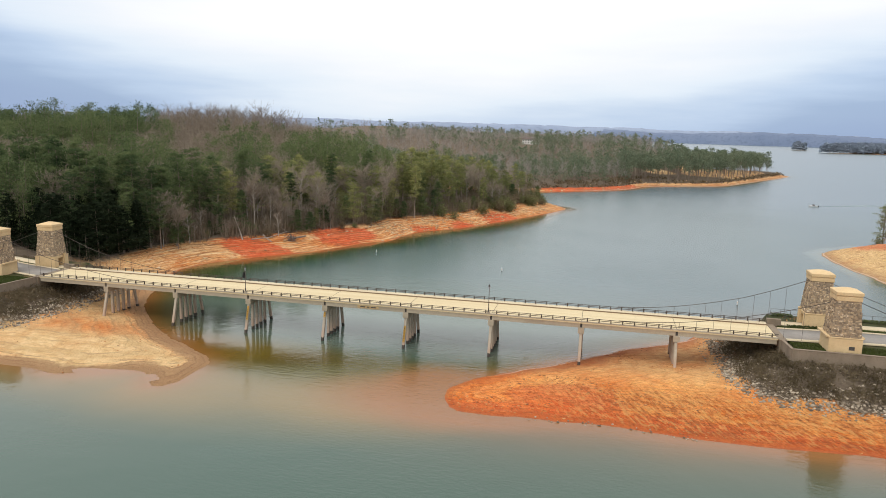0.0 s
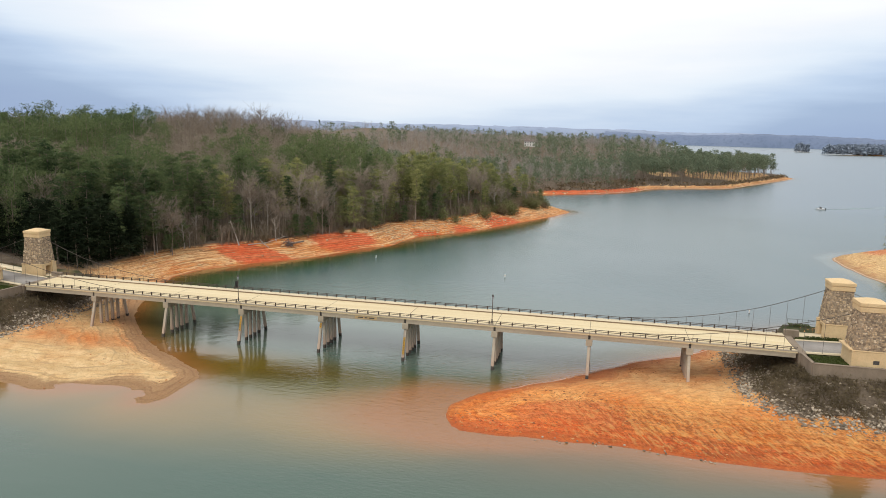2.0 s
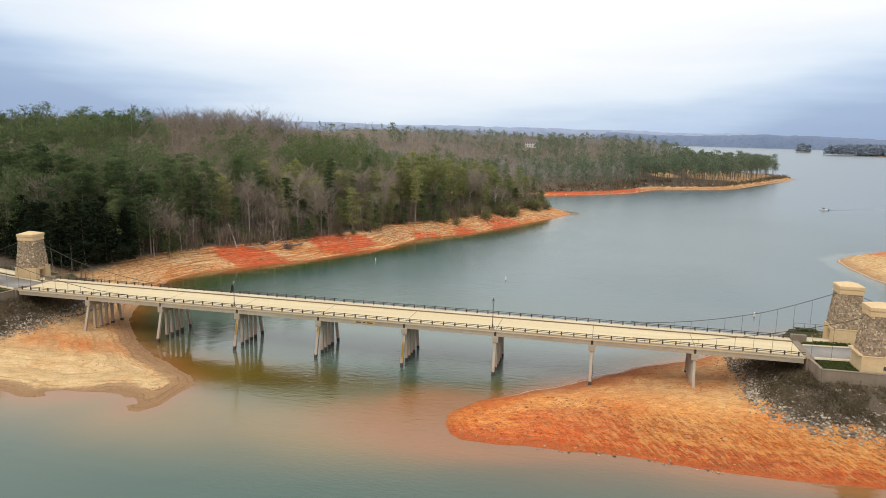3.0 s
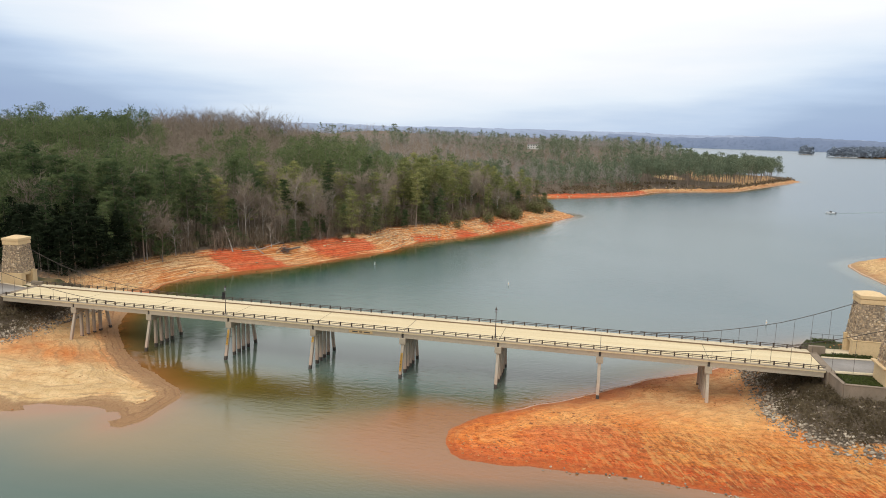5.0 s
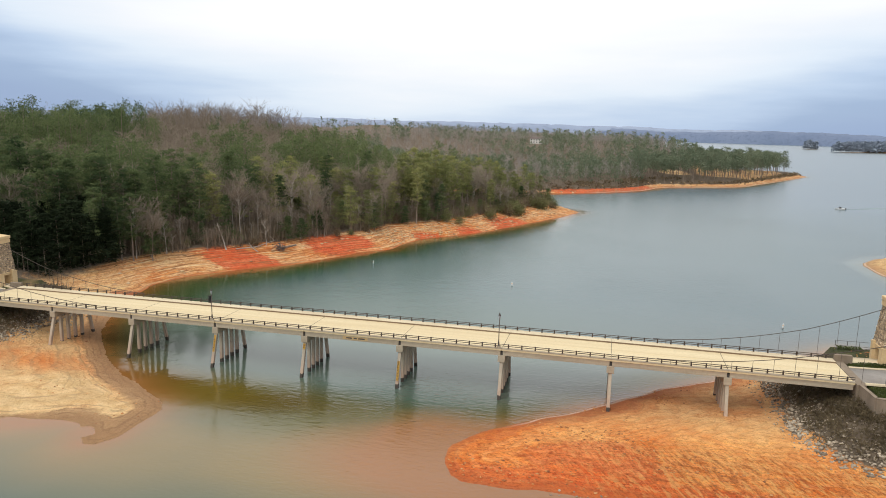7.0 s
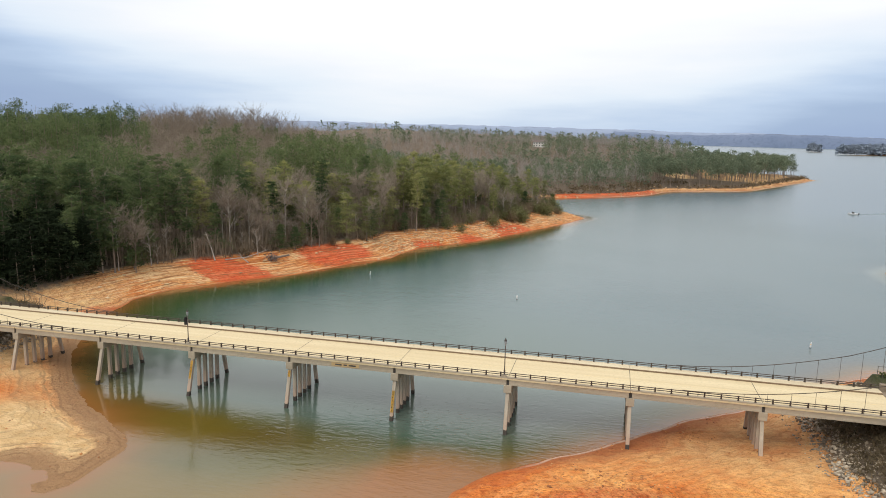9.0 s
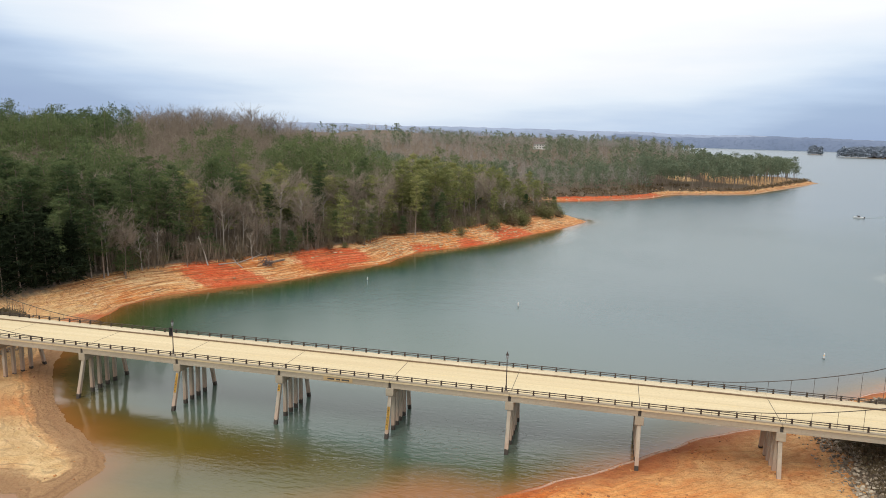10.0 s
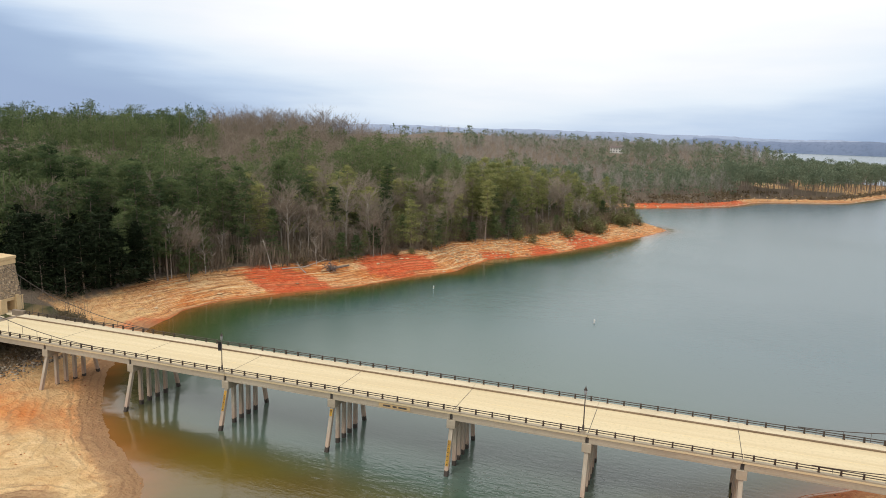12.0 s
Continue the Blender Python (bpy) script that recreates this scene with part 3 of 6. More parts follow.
def rounded(ring):
    """One turn of corner cutting, to round the shore's bends."""
    p = np.asarray(ring, float)
    q = np.roll(p, -1, axis=0)
    return np.stack([0.82 * p + 0.18 * q, 0.18 * p + 0.82 * q], 1).reshape(-1, 2)


RINGS = [rounded(r) for r in (LAND_WEST, LAND_EAST, ISLE_SMALL, ISLE_LARGE, FAR_SHORE, SOUTH_SHORE)]


def shore(px, py):
    wx = px + (fbm(3, px / 7, py / 7, 3) - 0.5) * 2.0
    wy = py + (fbm(9, px / 7, py / 7, 3) - 0.5) * 2.0
    ds = [side_distance(wx, wy, r) for r in RINGS]
    return np.stack(ds)


def step(v, lo, hi):
    s = np.clip((v - lo) / (hi - lo), 0, 1)
    return s * s * (3 - 2 * s)


ROAD_Z = 7.70


def road_middle(x):
    """Middle of the carriageway across the bridge's line."""
    return 3.95 + np.where(x < -16.5, 0.0026 * np.maximum(-16.5 - x, 0) ** 2 + 0.20 * np.maximum(-16.5 - x, 0), 0) + 1.6 * step(x, 132, 150)


def terrain(px, py):
    d_all = shore(px, py)
    d = d_all.max(axis=0)
    west = d_all[0]
    east = d_all[1]
    # slope of the drained shore: flat on the two spits, steeper along the wooded banks
    spit = np.maximum(step(52 - py, 0, 22) * step(px, -45, -20) * (px < 60), step(62 - py, 0, 25) * (px > 60) * (px < 240))
    grade = 0.30 * (1 - spit) + 0.085 * spit
    beach = 16.0 * (1 - spit) + 40 * spit
    z = np.where(d > 0, grade * np.minimum(d, beach), np.maximum(0.16 * d, -6))
    inland = np.maximum(d - beach, 0)
    hills = (5 + 15 * fbm(21, px / 260, py / 260, 3)) * (1 - 0.8 * step(py, 320, 370) * (1 - step(py, 780, 1000)) * step(px, -250, -60))
    z = z + np.where(d > 0, hills * (1 - np.exp(-inland / 150.0)) * (1 - 0.8 * spit), 0)
    z = z + np.where(d > 14, 4 * step(-px, -20, 200) * step(d, 14, 200) * (1 - step(py, 320, 370) * step(px, -250, -60)), 0)
    z = z + np.where(d > 0, 12 * step(py, 700, 1500) * step(300 - px, 0, 500) * step(d, 20, 160), 0)
    z = z + np.where(d > 0, 12.0 * np.exp(-((px + 112) / 62.0) ** 2 - ((py - 312) / 75.0) ** 2), 0)
    crest = 10.5 * np.exp(-((px + 112) / 70.0) ** 2 - ((py - 205) / 70.0) ** 2) + 6.5 * np.exp(-((px + 190) / 60.0) ** 2 - ((py - 135) / 60.0) ** 2)
    z = z + np.where(d > 0, (crest + 4.0 * np.exp(-((px + 42) / 28.0) ** 2 - ((py - 150) / 40.0) ** 2)) * step(d, 14, 70), 0)
    z = z + np.where(d > 0, 20 * step(205 - px, 5, 62) * step(py, 500, 690) * (1 - step(py, 900, 1150)) * step(px, -420, -260) * step(d, 8, 70), 0)
    z = z - np.clip(z - 13, 0, 60) * np.clip(1.6 - np.hypot((px + 64) / 120.0, (py - 1400) / 200.0), 0, 1)
    # shelves cut by the falling water
    rel = np.clip(d, 0, 3) / 3
    z = z + rel * 0.13 * np.sin((z + 1.6 * (fbm(5, px / 14, py / 14, 3) - 0.5)) * 7.0) * (1 - 0.5 * spit)
    z = z + rel * (fbm(31, px / 3.1, py / 3.1, 3) - 0.5) * (0.55 - 0.25 * spit)
    z = z - 0.42 * np.clip(1.7 - 1.4 * np.hypot((px - 23.8) / 9.0, (py + 28.7) / 2.0), 0, 1) * (d > 0)
    # embankments that carry the road to the bridge
    ox = np.maximum(133.2 - px, 0)
    oy = np.maximum(np.maximum(-5.1 - py, py - 20), 0)
    out = np.hypot(ox, oy)
    ramp_e = np.where(out > 0, 5.75 - 0.46 * out, 7.42)
    z = np.where((px > 100) & (px < 330), np.maximum(z, ramp_e), z)
    ox = np.maximum(px + 17.8, 0)
    oy = np.maximum(np.maximum(-10.5 - py, py - 19), 0)
    out = np.hypot(ox, oy)
    ramp_w = np.where(out > 0, 5.75 - 0.44 * out, 7.42)
    z = np.where((px < 10) & (px > -300), np.maximum(z, ramp_w), z)
    road = np.abs(py - road_middle(px)) < 5.2
    z = np.where(road & ((px > 133.5) & (px < 330) | (px < -18) & (px > -300)), np.minimum(z, 7.42), z)
    return z, d, spit, west, east


def spaced(lo, hi, pitch, far_lo, far_hi, growth):
    mid = list(np.arange(lo, hi, pitch))
    up, s = [], pitch
    x = hi
    while x < far_hi:
        up.append(x)
        s *= growth
        x += s
    down, s, x = [], pitch, lo
    while x > far_lo:
        s *= growth
        x -= s
        down.append(x)
    return np.array(down[::-1] + mid + up + [far_hi])


GX = spaced(-48, 186, 1.4, -4600, 4600, 1.055)
GY = np.concatenate([spaced(-42, 60, 1.3, -1400, 60, 1.12)[:-1], np.arange(60, 285, 1.9), spaced(285, 720, 4.5, 284, 4700, 1.06)[1:]])
XX, YY = np.meshgrid(GX, GY)
ZZ, DD, SPIT, DW, DE = terrain(XX, YY)


def grid_faces(nx, ny):
    i = np.arange(nx * ny).reshape(ny, nx)
    return np.stack([i[:-1, :-1], i[:-1, 1:], i[1:, 1:], i[1:, :-1]], -1).reshape(-1, 4)


def patch(px, py, cx, cy, rx, ry):
    return np.clip(1.25 - np.hypot((px - cx) / rx, (py - cy) / ry), 0, 1)


# red clay shows in a few bare patches, tan sand on the crests, litter under the trees
RED = np.zeros_like(XX)
for cx, cy, rx, ry in ((-10, 33, 5, 6), (-5, 79, 10, 5), (8, 111, 6, 7), (14, 119, 4, 4), (34, 150, 6, 4), (98, -20, 6, 4), (112, -26, 26, 2.5),
                       (75, 392, 35, 14), (115, 425, 18, 18), (133, 46, 9, 6), (206, 165, 8, 10), (199, 150, 6, 9), (60, 196, 9, 9), (46, 168, 5, 5)):
    RED = np.maximum(RED, patch(XX, YY, cx, cy, rx * 1.6, ry * 1.6))
SAND = np.clip(0.22 + 0.95 * SPIT * (XX < 60) + 0.5 * (XX > 150) * (YY > 60) * (YY < 300) + 0.5 * patch(XX, YY, 116, -3, 16, 9) + (0.22 + 0.22 * (YY < 72) + 0.18 * (YY > 350)) * (1 - SPIT) + 0.9 * (patch(XX, YY, 150, 545, 16.12, 16.12) + patch(XX, YY, 205, 600, 11.16, 18.6) + patch(XX, YY, 235, 655, 9.92, 14.88)), 0, 1)
SAND = np.where((XX > 60) & (XX < 175) & (YY < 25), np.clip(0.20 * step(YY, -25, -21) + 0.20 * patch(XX, YY, 82, -20, 9, 8) + 0.24 * patch(XX, YY, 117, -4, 17, 9) + 0.28 * step(YY + 3 * (fbm(88, XX / 8, YY / 8, 2) - 0.5), -22, -11), 0, 1), SAND)
SAND = SAND * (np.where(XX < 60, 0.55, 0.35) + np.where(XX < 60, 0.45, 0.65) * step(DD + 3 * (fbm(15, XX / 5, YY / 5, 2) - 0.5), 1.5, 6.0))
SAND = np.maximum(SAND, 0.8 * step(XX, 160, 175) * step(YY, 520, 560) * (YY < 720) * (XX < 262) * step(DD, 7, 12))
SAND = np.clip(SAND - 0.75 * patch(XX, YY, 4, -9, 14, 6.5) - 0.22 * (XX < 60) * step(YY, -20, -6) + 0.06 * (XX < 60) * (YY < -8) + 0.5 * (XX > 165) * (YY > 60) * (YY < 300), 0, 1)
LITTER = np.where(YY > 340, step(DD, 5, 9), step(DD, 11, 19)) * (1 - SPIT) + np.where(YY > 2000, step(DD, -3, 0), 0) - 1.0 * (patch(XX, YY, 150, 545, 16.12, 16.12) + patch(XX, YY, 205, 600, 11.16, 18.6) + patch(XX, YY, 235, 655, 9.92, 14.88))
RIM_E = np.hypot(np.maximum(133.2 - XX, 0), np.maximum(np.maximum(-5.1 - YY, YY - 20), 0))
RIM_W = np.hypot(np.maximum(XX + 17.8, 0), np.maximum(np.maximum(-10.5 - YY, YY - 19), 0))
TOE = 9.6 + 4 * (fbm(66, XX / 3.5, YY / 3.5, 2) - 0.5)
SLOPE = np.maximum(step(TOE - RIM_E, 0, 2.2) * ((XX > 100) & (XX < 330) & (YY < 21)), step(TOE - RIM_W, 0, 2.2) * ((XX < 12) & (XX > -300)))
LITTER = np.where((XX > 165) & (XX < 330) & (YY > 60) & (YY < 300), np.minimum(LITTER, step(DD, 17, 24)), LITTER)
LITTER = LITTER * (1 - 0.6 * step(XX, 160, 175) * step(YY, 520, 560) * (YY < 720) * (XX < 262) * step(DD, 7, 12))
LITTER = np.clip(np.maximum(LITTER, 0.9 * SLOPE * (ZZ > 0.8)), 0, 1)
LAWN = np.where(((RIM_E <= 0.0) & (XX > 133)) | ((RIM_W <= 0.0) & (XX < -18) & (XX > -200)), 1.0, 0.0)
me = mesh_from("ground", np.stack([XX, YY, ZZ], -1).reshape(-1, 3), grid_faces(len(GX), len(GY)), [M_GROUND])
col = me.attributes.new("zones", "FLOAT_COLOR", "POINT")
col.data.foreach_set("color", np.stack([RED, SAND, LITTER, np.maximum(SPIT, 0.85 * ((XX > 160) & (YY > 60) & (YY < 220)))], -1).astype(np.float32).ravel())
me.attributes.new("lawn", "FLOAT", "POINT").data.foreach_set("value", LAWN.astype(np.float32).ravel())
me.attributes.new("inshore", "FLOAT", "POINT").data.foreach_set("value", np.clip(DD, -4, 30).astype(np.float32).ravel())
me.polygons.foreach_set("use_smooth", np.ones(len(me.polygons), bool))
tagged(new("ground", me), "drained lake shore of orange clay and tan sand below leaf litter", "ground", kind="structure")

# lake surface; the stirred clay fades out from the shallows
TURB = np.exp(np.minimum(DD, 0) / 9.0) * step(70 - YY, 0, 30) * step(XX, -60, -20) * step(175 - XX, 0, 20)
# brown silt, with the bridge's dark reflection put into the same colour
CHANNEL = patch(XX, YY, 34, -11, 34, 8)
PLUME = np.clip(0.78 * patch(XX, YY, 44, -31, 40, 13) + 0.55 * np.exp(np.minimum(DD, 0) / 5.0) * (YY < -22) * (XX < 60) + 0.55 * patch(XX, YY, 68, -24, 18, 14), 0, 0.9) * (0.7 + 0.5 * fbm(47, XX / 11, YY / 11, 2))
# along the wooded bank the brown also paints the bank's warm reflection
SILT = np.clip(0.35 * TURB + 0.95 * CHANNEL + 0.55 * np.exp(np.minimum(DD, 0) / 4.5) * (YY > 30) * (YY < 300) * (XX < 110), 0, 1)
SILT = SILT * (0.75 + 0.5 * fbm(44, XX / 16, YY / 16, 3))
RUST = np.clip((1.1 - 0.85 * (XX > 160)) * np.exp(np.minimum(DD, 0) / 2.6) * (0.35 + 0.9 * fbm(52, XX / 12, YY / 12, 2)) + 0.62 * np.exp(np.minimum(DD, 0) / 5.5) * ((XX > 60) & (YY < -14)) + 0.9 * patch(XX, YY, 76, -16, 8, 8) + 0.95 * patch(XX, YY, 76, -25, 17, 10), 0, 0.85)
NORTH = step(YY, 18, 38)
LEE = 1 - step(YY, 48, 105)
OPEN = step(YY, 190, 245)
WIND = step(-DW - 8 * LEE, 8 - 6 * OPEN, 24 - 17 * OPEN) * step(-DD, 1, 7) * NORTH + 0.25 * step(-DD, 3, 13) * step(YY, -6, 8) * (1 - NORTH) * (0.7 + 0.3 * step(XX, 10, 70))
# where murk and painted sky sheen lighten the water, away from the bank
MURK_SHEEN = np.maximum(np.maximum(step(-DD, 2, 11) * step(YY, -14, 0) * (1 - NORTH) * (0.85 + 0.15 * step(XX, 15, 75)), step(-DW - 7 * LEE, 4, 18 - 14 * OPEN) * step(-DD, 1, 7) * (1 - 0.3 * step(XX, 90, 170) * step(400 - YY, 0, 200)) * NORTH), 0.72 * step(-YY, 12, 42))
XX2, YY2, SILT, RUST, WIND, MURK_SHEEN, PLUME = (a[::2, ::2] for a in (XX, YY, SILT, RUST, WIND, MURK_SHEEN, PLUME))
wm = mesh_from("lake_water", np.stack([XX2, YY2, np.zeros_like(XX2)], -1).reshape(-1, 3), grid_faces(XX2.shape[1], XX2.shape[0]), [M_WATER])
col = wm.attributes.new("mud", "FLOAT_COLOR", "POINT")
col.data.foreach_set("color", np.stack([np.clip(SILT, 0, 1), RUST, WIND, MURK_SHEEN], -1).astype(np.float32).ravel())
wm.attributes.new("plume", "FLOAT", "POINT").data.foreach_set("value", np.ascontiguousarray(PLUME, np.float32).ravel())
tagged(new("lake_water", wm), "calm grey-green lake, muddy brown along its shallows", "water", kind="structure")


def ground_z(x, y):
    a = np.atleast_1d(np.asarray(x, float))
    c = np.atleast_1d(np.asarray(y, float))
    return terrain(a, c)[0]


# far wooded ridges closing the view, their blue a haze painted into the material
def ridge(name, start, end, base, high, seed, label, mat):
    n = 220
    s = np.linspace(0, 1, n)
    x, y = start[0] + (end[0] - start[0]) * s, start[1] + (end[1] - start[1]) * s
    top = base + (high - base) * (0.45 + 0.55 * fbm(seed, s * 7, s * 0, 3)) + 5 * lattice(seed + 7, s * 160, s * 0)
    v = np.concatenate([np.stack([x, y, x * 0 - 2], 1), np.stack([x, y + 40, top * 0.7], 1), np.stack([x, y + 120, top], 1), np.stack([x, y + 300, top * 0.6], 1)])
    i = np.arange(n - 1)
    f = np.concatenate([np.stack([i + r * n, i + 1 + r * n, i + 1 + (r + 1) * n, i + (r + 1) * n], 1) for r in range(3)])
    tagged(new(name, mesh_from(name, v, f, [mat])), label, "hills", kind="structure")


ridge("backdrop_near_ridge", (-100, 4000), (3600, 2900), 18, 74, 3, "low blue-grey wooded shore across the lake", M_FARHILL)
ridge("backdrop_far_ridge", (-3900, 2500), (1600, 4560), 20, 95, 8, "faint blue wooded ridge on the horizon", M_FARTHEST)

# ------------------------------------------------------------ bridge
SPAN, FIRST, LAST = 16.5, -16.5, 132.0
TOP = 7.75
bridge = thing("bridge", "long cream concrete road bridge on pile bents above the lake", "bridge")
for k in range(9):
    x0, x1 = FIRST + k * SPAN, FIRST + (k + 1) * SPAN
    bm = box(x0 + 0.02, x1 - 0.02, 0.0, 8.88, 7.52, TOP, soft=0.015)
    part("deck_slab", bm, M_DECK, bridge)
    part("kerb", box(x0 + 0.01, x1 - 0.01, 0.0, 0.42, TOP, 7.94, soft=0.03), M_GIRDER, bridge)
    part("kerb", box(x0 + 0.01, x1 - 0.01, 8.76, 8.96, TOP, 7.945, soft=0.03), M_KERB, bridge, "dark brown walkway kerb")
    part("walkway", box(x0 + 0.01, x1 - 0.01, 8.96, 10.75, 7.62, 7.93, soft=0.02), M_WALKWAY, bridge)
    for y in (0.08, 2.3, 4.5, 6.7, 8.9):
        bm = bmesh.new()
        add_box(bm, x0 + 0.2, x1 - 0.2, y, y + 0.46, 6.74, 6.98)
        add_box(bm, x0 + 0.2, x1 - 0.2, y + (0.03 if y < 1 else 0.13), y + 0.33, 6.98, 7.30)
        add_box(bm, x0 + 0.2, x1 - 0.2, y, y + 0.46, 7.30, 7.52)
        part("girder", bm, M_GIRDER, bridge)
    part("centre_line", box(x0 + 0.1, x1 - 0.1, 4.50, 4.62, TOP + 0.002, TOP + 0.006), M_CENTRE, bridge, "worn yellow centre line")

# six piles to a bent, the outer two raked
PILES = []
for y_top, y_foot in ((0.5, -1.13), (1.95, 1.95), (3.65, 3.65), (5.35, 5.35), (7.1, 7.1), (8.7, 10.04)):
    y_low = y_foot + (y_foot - y_top) / 5.7 * 3.5
    bm = box(-0.25, 0.25, -0.25, 0.25, 0, 9.2, soft=0.03)
    rake = Matrix.Identity(4)
    rake[1][2] = (y_top - y_low) / 9.2
    rake.translation = (0, y_low, -3.5)
    bm.transform(rake)
    pile_mesh = bpy.data.meshes.new("pier_column")
    bm.to_mesh(pile_mesh)
    bm.free()
    pile_mesh.materials.append(M_PILE)
    PILES.append(pile_mesh)
bents = [k * SPAN for k in range(8)]
for k, x in enumerate(bents):
    bm = box(x - 0.55, x + 0.55, 0.02, 9.3, 5.62, 6.72, soft=0.04)
    cap = part("pier_cap", bm, M_GIRDER, bridge)
    part("bearing_gap", box(x - 0.195, x + 0.195, 0.28, 8.6, 6.724, 7.5), M_JOINT, bridge, "dark joint between girder ends")
    part("expansion_joint", box(x - 0.035, x + 0.035, 0.43, 8.71, TOP + 0.001, TOP + 0.007), M_JOINT, bridge, "dark road joint")
    for pile_mesh in PILES:
        part("pier_column", pile_mesh, None, bridge).location = (x, 0, 0)

# gauge boards and marks painted on three piles
for x, z0, z1 in ((2 * SPAN, 2.6, 5.3), (3 * SPAN, 4.5, 5.4), (4 * SPAN, 1.2, 4.2)):
    bm = bmesh.new()
    y0, y1 = [-1.13 + 1.63 * z / 5.7 - 0.262 for z in (z0, z1)]
    vs = [bm.verts.new(c) for c in ((x - 0.2, y0, z0), (x + 0.2, y0, z0), (x + 0.2, y1, z1), (x - 0.2, y1, z1))]
    f = bm.faces.new(vs)
    bmesh.ops.solidify(bm, geom=[f], thickness=0.012)
    gauge = part("depth_gauge", bm, M_YELLOW, bridge, "yellow painted depth marks")
    for i in range(int((z1 - z0) / 0.45)):
        z = z0 + 0.2 + i * 0.45
        y = -1.13 + 1.63 * z / 5.7 - 0.272
        part("gauge_mark", box(x - 0.10, x + 0.02, y - 0.004, y + 0.02, z, z + 0.08), M_JOINT, gauge)
M_BOARD = plain("faded_orange_board", (0.52, 0.36, 0.17), (0.44, 0.31, 0.15), 1.5, 0.7)
# warning board on the girder, its three words as bars
sign_board = part("warning_board", box(56.3, 60.6, 0.045, 0.078, 6.92, 7.42), M_BOARD, bridge, "faded orange board with dark lettering bars")
for x0, x1 in ((56.9, 57.9), (58.2, 58.75), (59.0, 60.1)):
    part("lettering_bar", box(x0, x1, 0.036, 0.046, 7.06, 7.28), M_JOINT, sign_board)

post_bm = bmesh.new()
add_box(post_bm, -0.095, 0.095, -0.09, 0.09, 0, 0.64, top=(0.01, 0.01))
add_box(post_bm, -0.13, 0.13, -0.12, 0.12, 0, 0.04)
post_mesh = bpy.data.meshes.new("rail_post")
post_bm.to_mesh(post_mesh)
post_bm.free()
post_mesh.materials.append(M_IRON)
for y, z in ((0.2, 7.94), (10.58, 7.93)):
    for k in range(9):
        x0, x1 = FIRST + k * SPAN, FIRST + (k + 1) * SPAN
        for i in range(8):
            ob = part("rail_post", post_mesh, None, bridge)
            ob.location = (x0 + 1.03 + i * 2.0625, y, z)
        for h in (0.30, 0.56):
            part("guard_rail", box(x0 + 0.03, x1 - 0.03, y - 0.045, y + 0.045, z + h - 0.045, z + h + 0.045, soft=0.012), M_IRON, bridge)

# street lamps, one with a banner
def street_lamp(x, y, banner):
    label = "slim dark iron street lamp with a hanging banner" if banner else "slim dark iron street lamp on the bridge kerb"
    ob = thing("street_lamp", label, "street lamp", (x, y, 7.94), group="lamps along the bridge")
    part("plinth", box(-0.28, 0.28, -0.2, 0.2, -0.02, 0.28, soft=0.03), M_GIRDER, ob)
    tube("pole", [(0, 0, 0.2), (0, 0, 0.9), (0, 0, 1.0), (0, 0, 4.5)], [0.13, 0.12, 0.075, 0.06], M_IRON, ob, 8)
    lantern = part("lantern", mesh_from("lantern", *tube_arrays([(0, 0, 4.5), (0, 0, 4.6), (0, 0, 5.05), (0, 0, 5.1)], [0.07, 0.13, 0.19, 0.16], 8), [M_GLASS]), None, ob, "frosted glass lantern")
    tube("lantern_cap", [(0, 0, 5.1), (0, 0, 5.18), (0, 0, 5.45), (0, 0, 5.62)], [0.22, 0.18, 0.06, 0.02], M_IRON, lantern, 8)
    if banner:
        part("banner_arm", box(-0.62, 0, -0.02, 0.02, 4.22, 4.26), M_IRON, ob)
        part("banner_arm", box(-0.62, 0, -0.02, 0.02, 2.98, 3.02), M_IRON, ob)
        bm = bmesh.new()
        rows = [[bm.verts.new((-0.08 - 0.5 * u, 0.05 * math.sin(3 * v + 4 * u), 3.02 + 1.2 * v)) for u in (0, 0.33, 0.66, 1)] for v in (0, 0.25, 0.5, 0.75, 1)]
        fs = [bm.faces.new((rows[i][j], rows[i][j + 1], rows[i + 1][j + 1], rows[i + 1][j])) for i in range(4) for j in range(3)]
        bmesh.ops.solidify(bm, geom=fs, thickness=0.01)
        part("banner", bm, M_BANNER, ob, "dark weathered cloth banner")
    return ob


M_BANNER = plain("dark_banner_cloth", (0.03, 0.03, 0.035), (0.08, 0.07, 0.065), 2.0, 0.9)
street_lamp(81.97, 0.2, False)
street_lamp(32.45, 0.2, True)

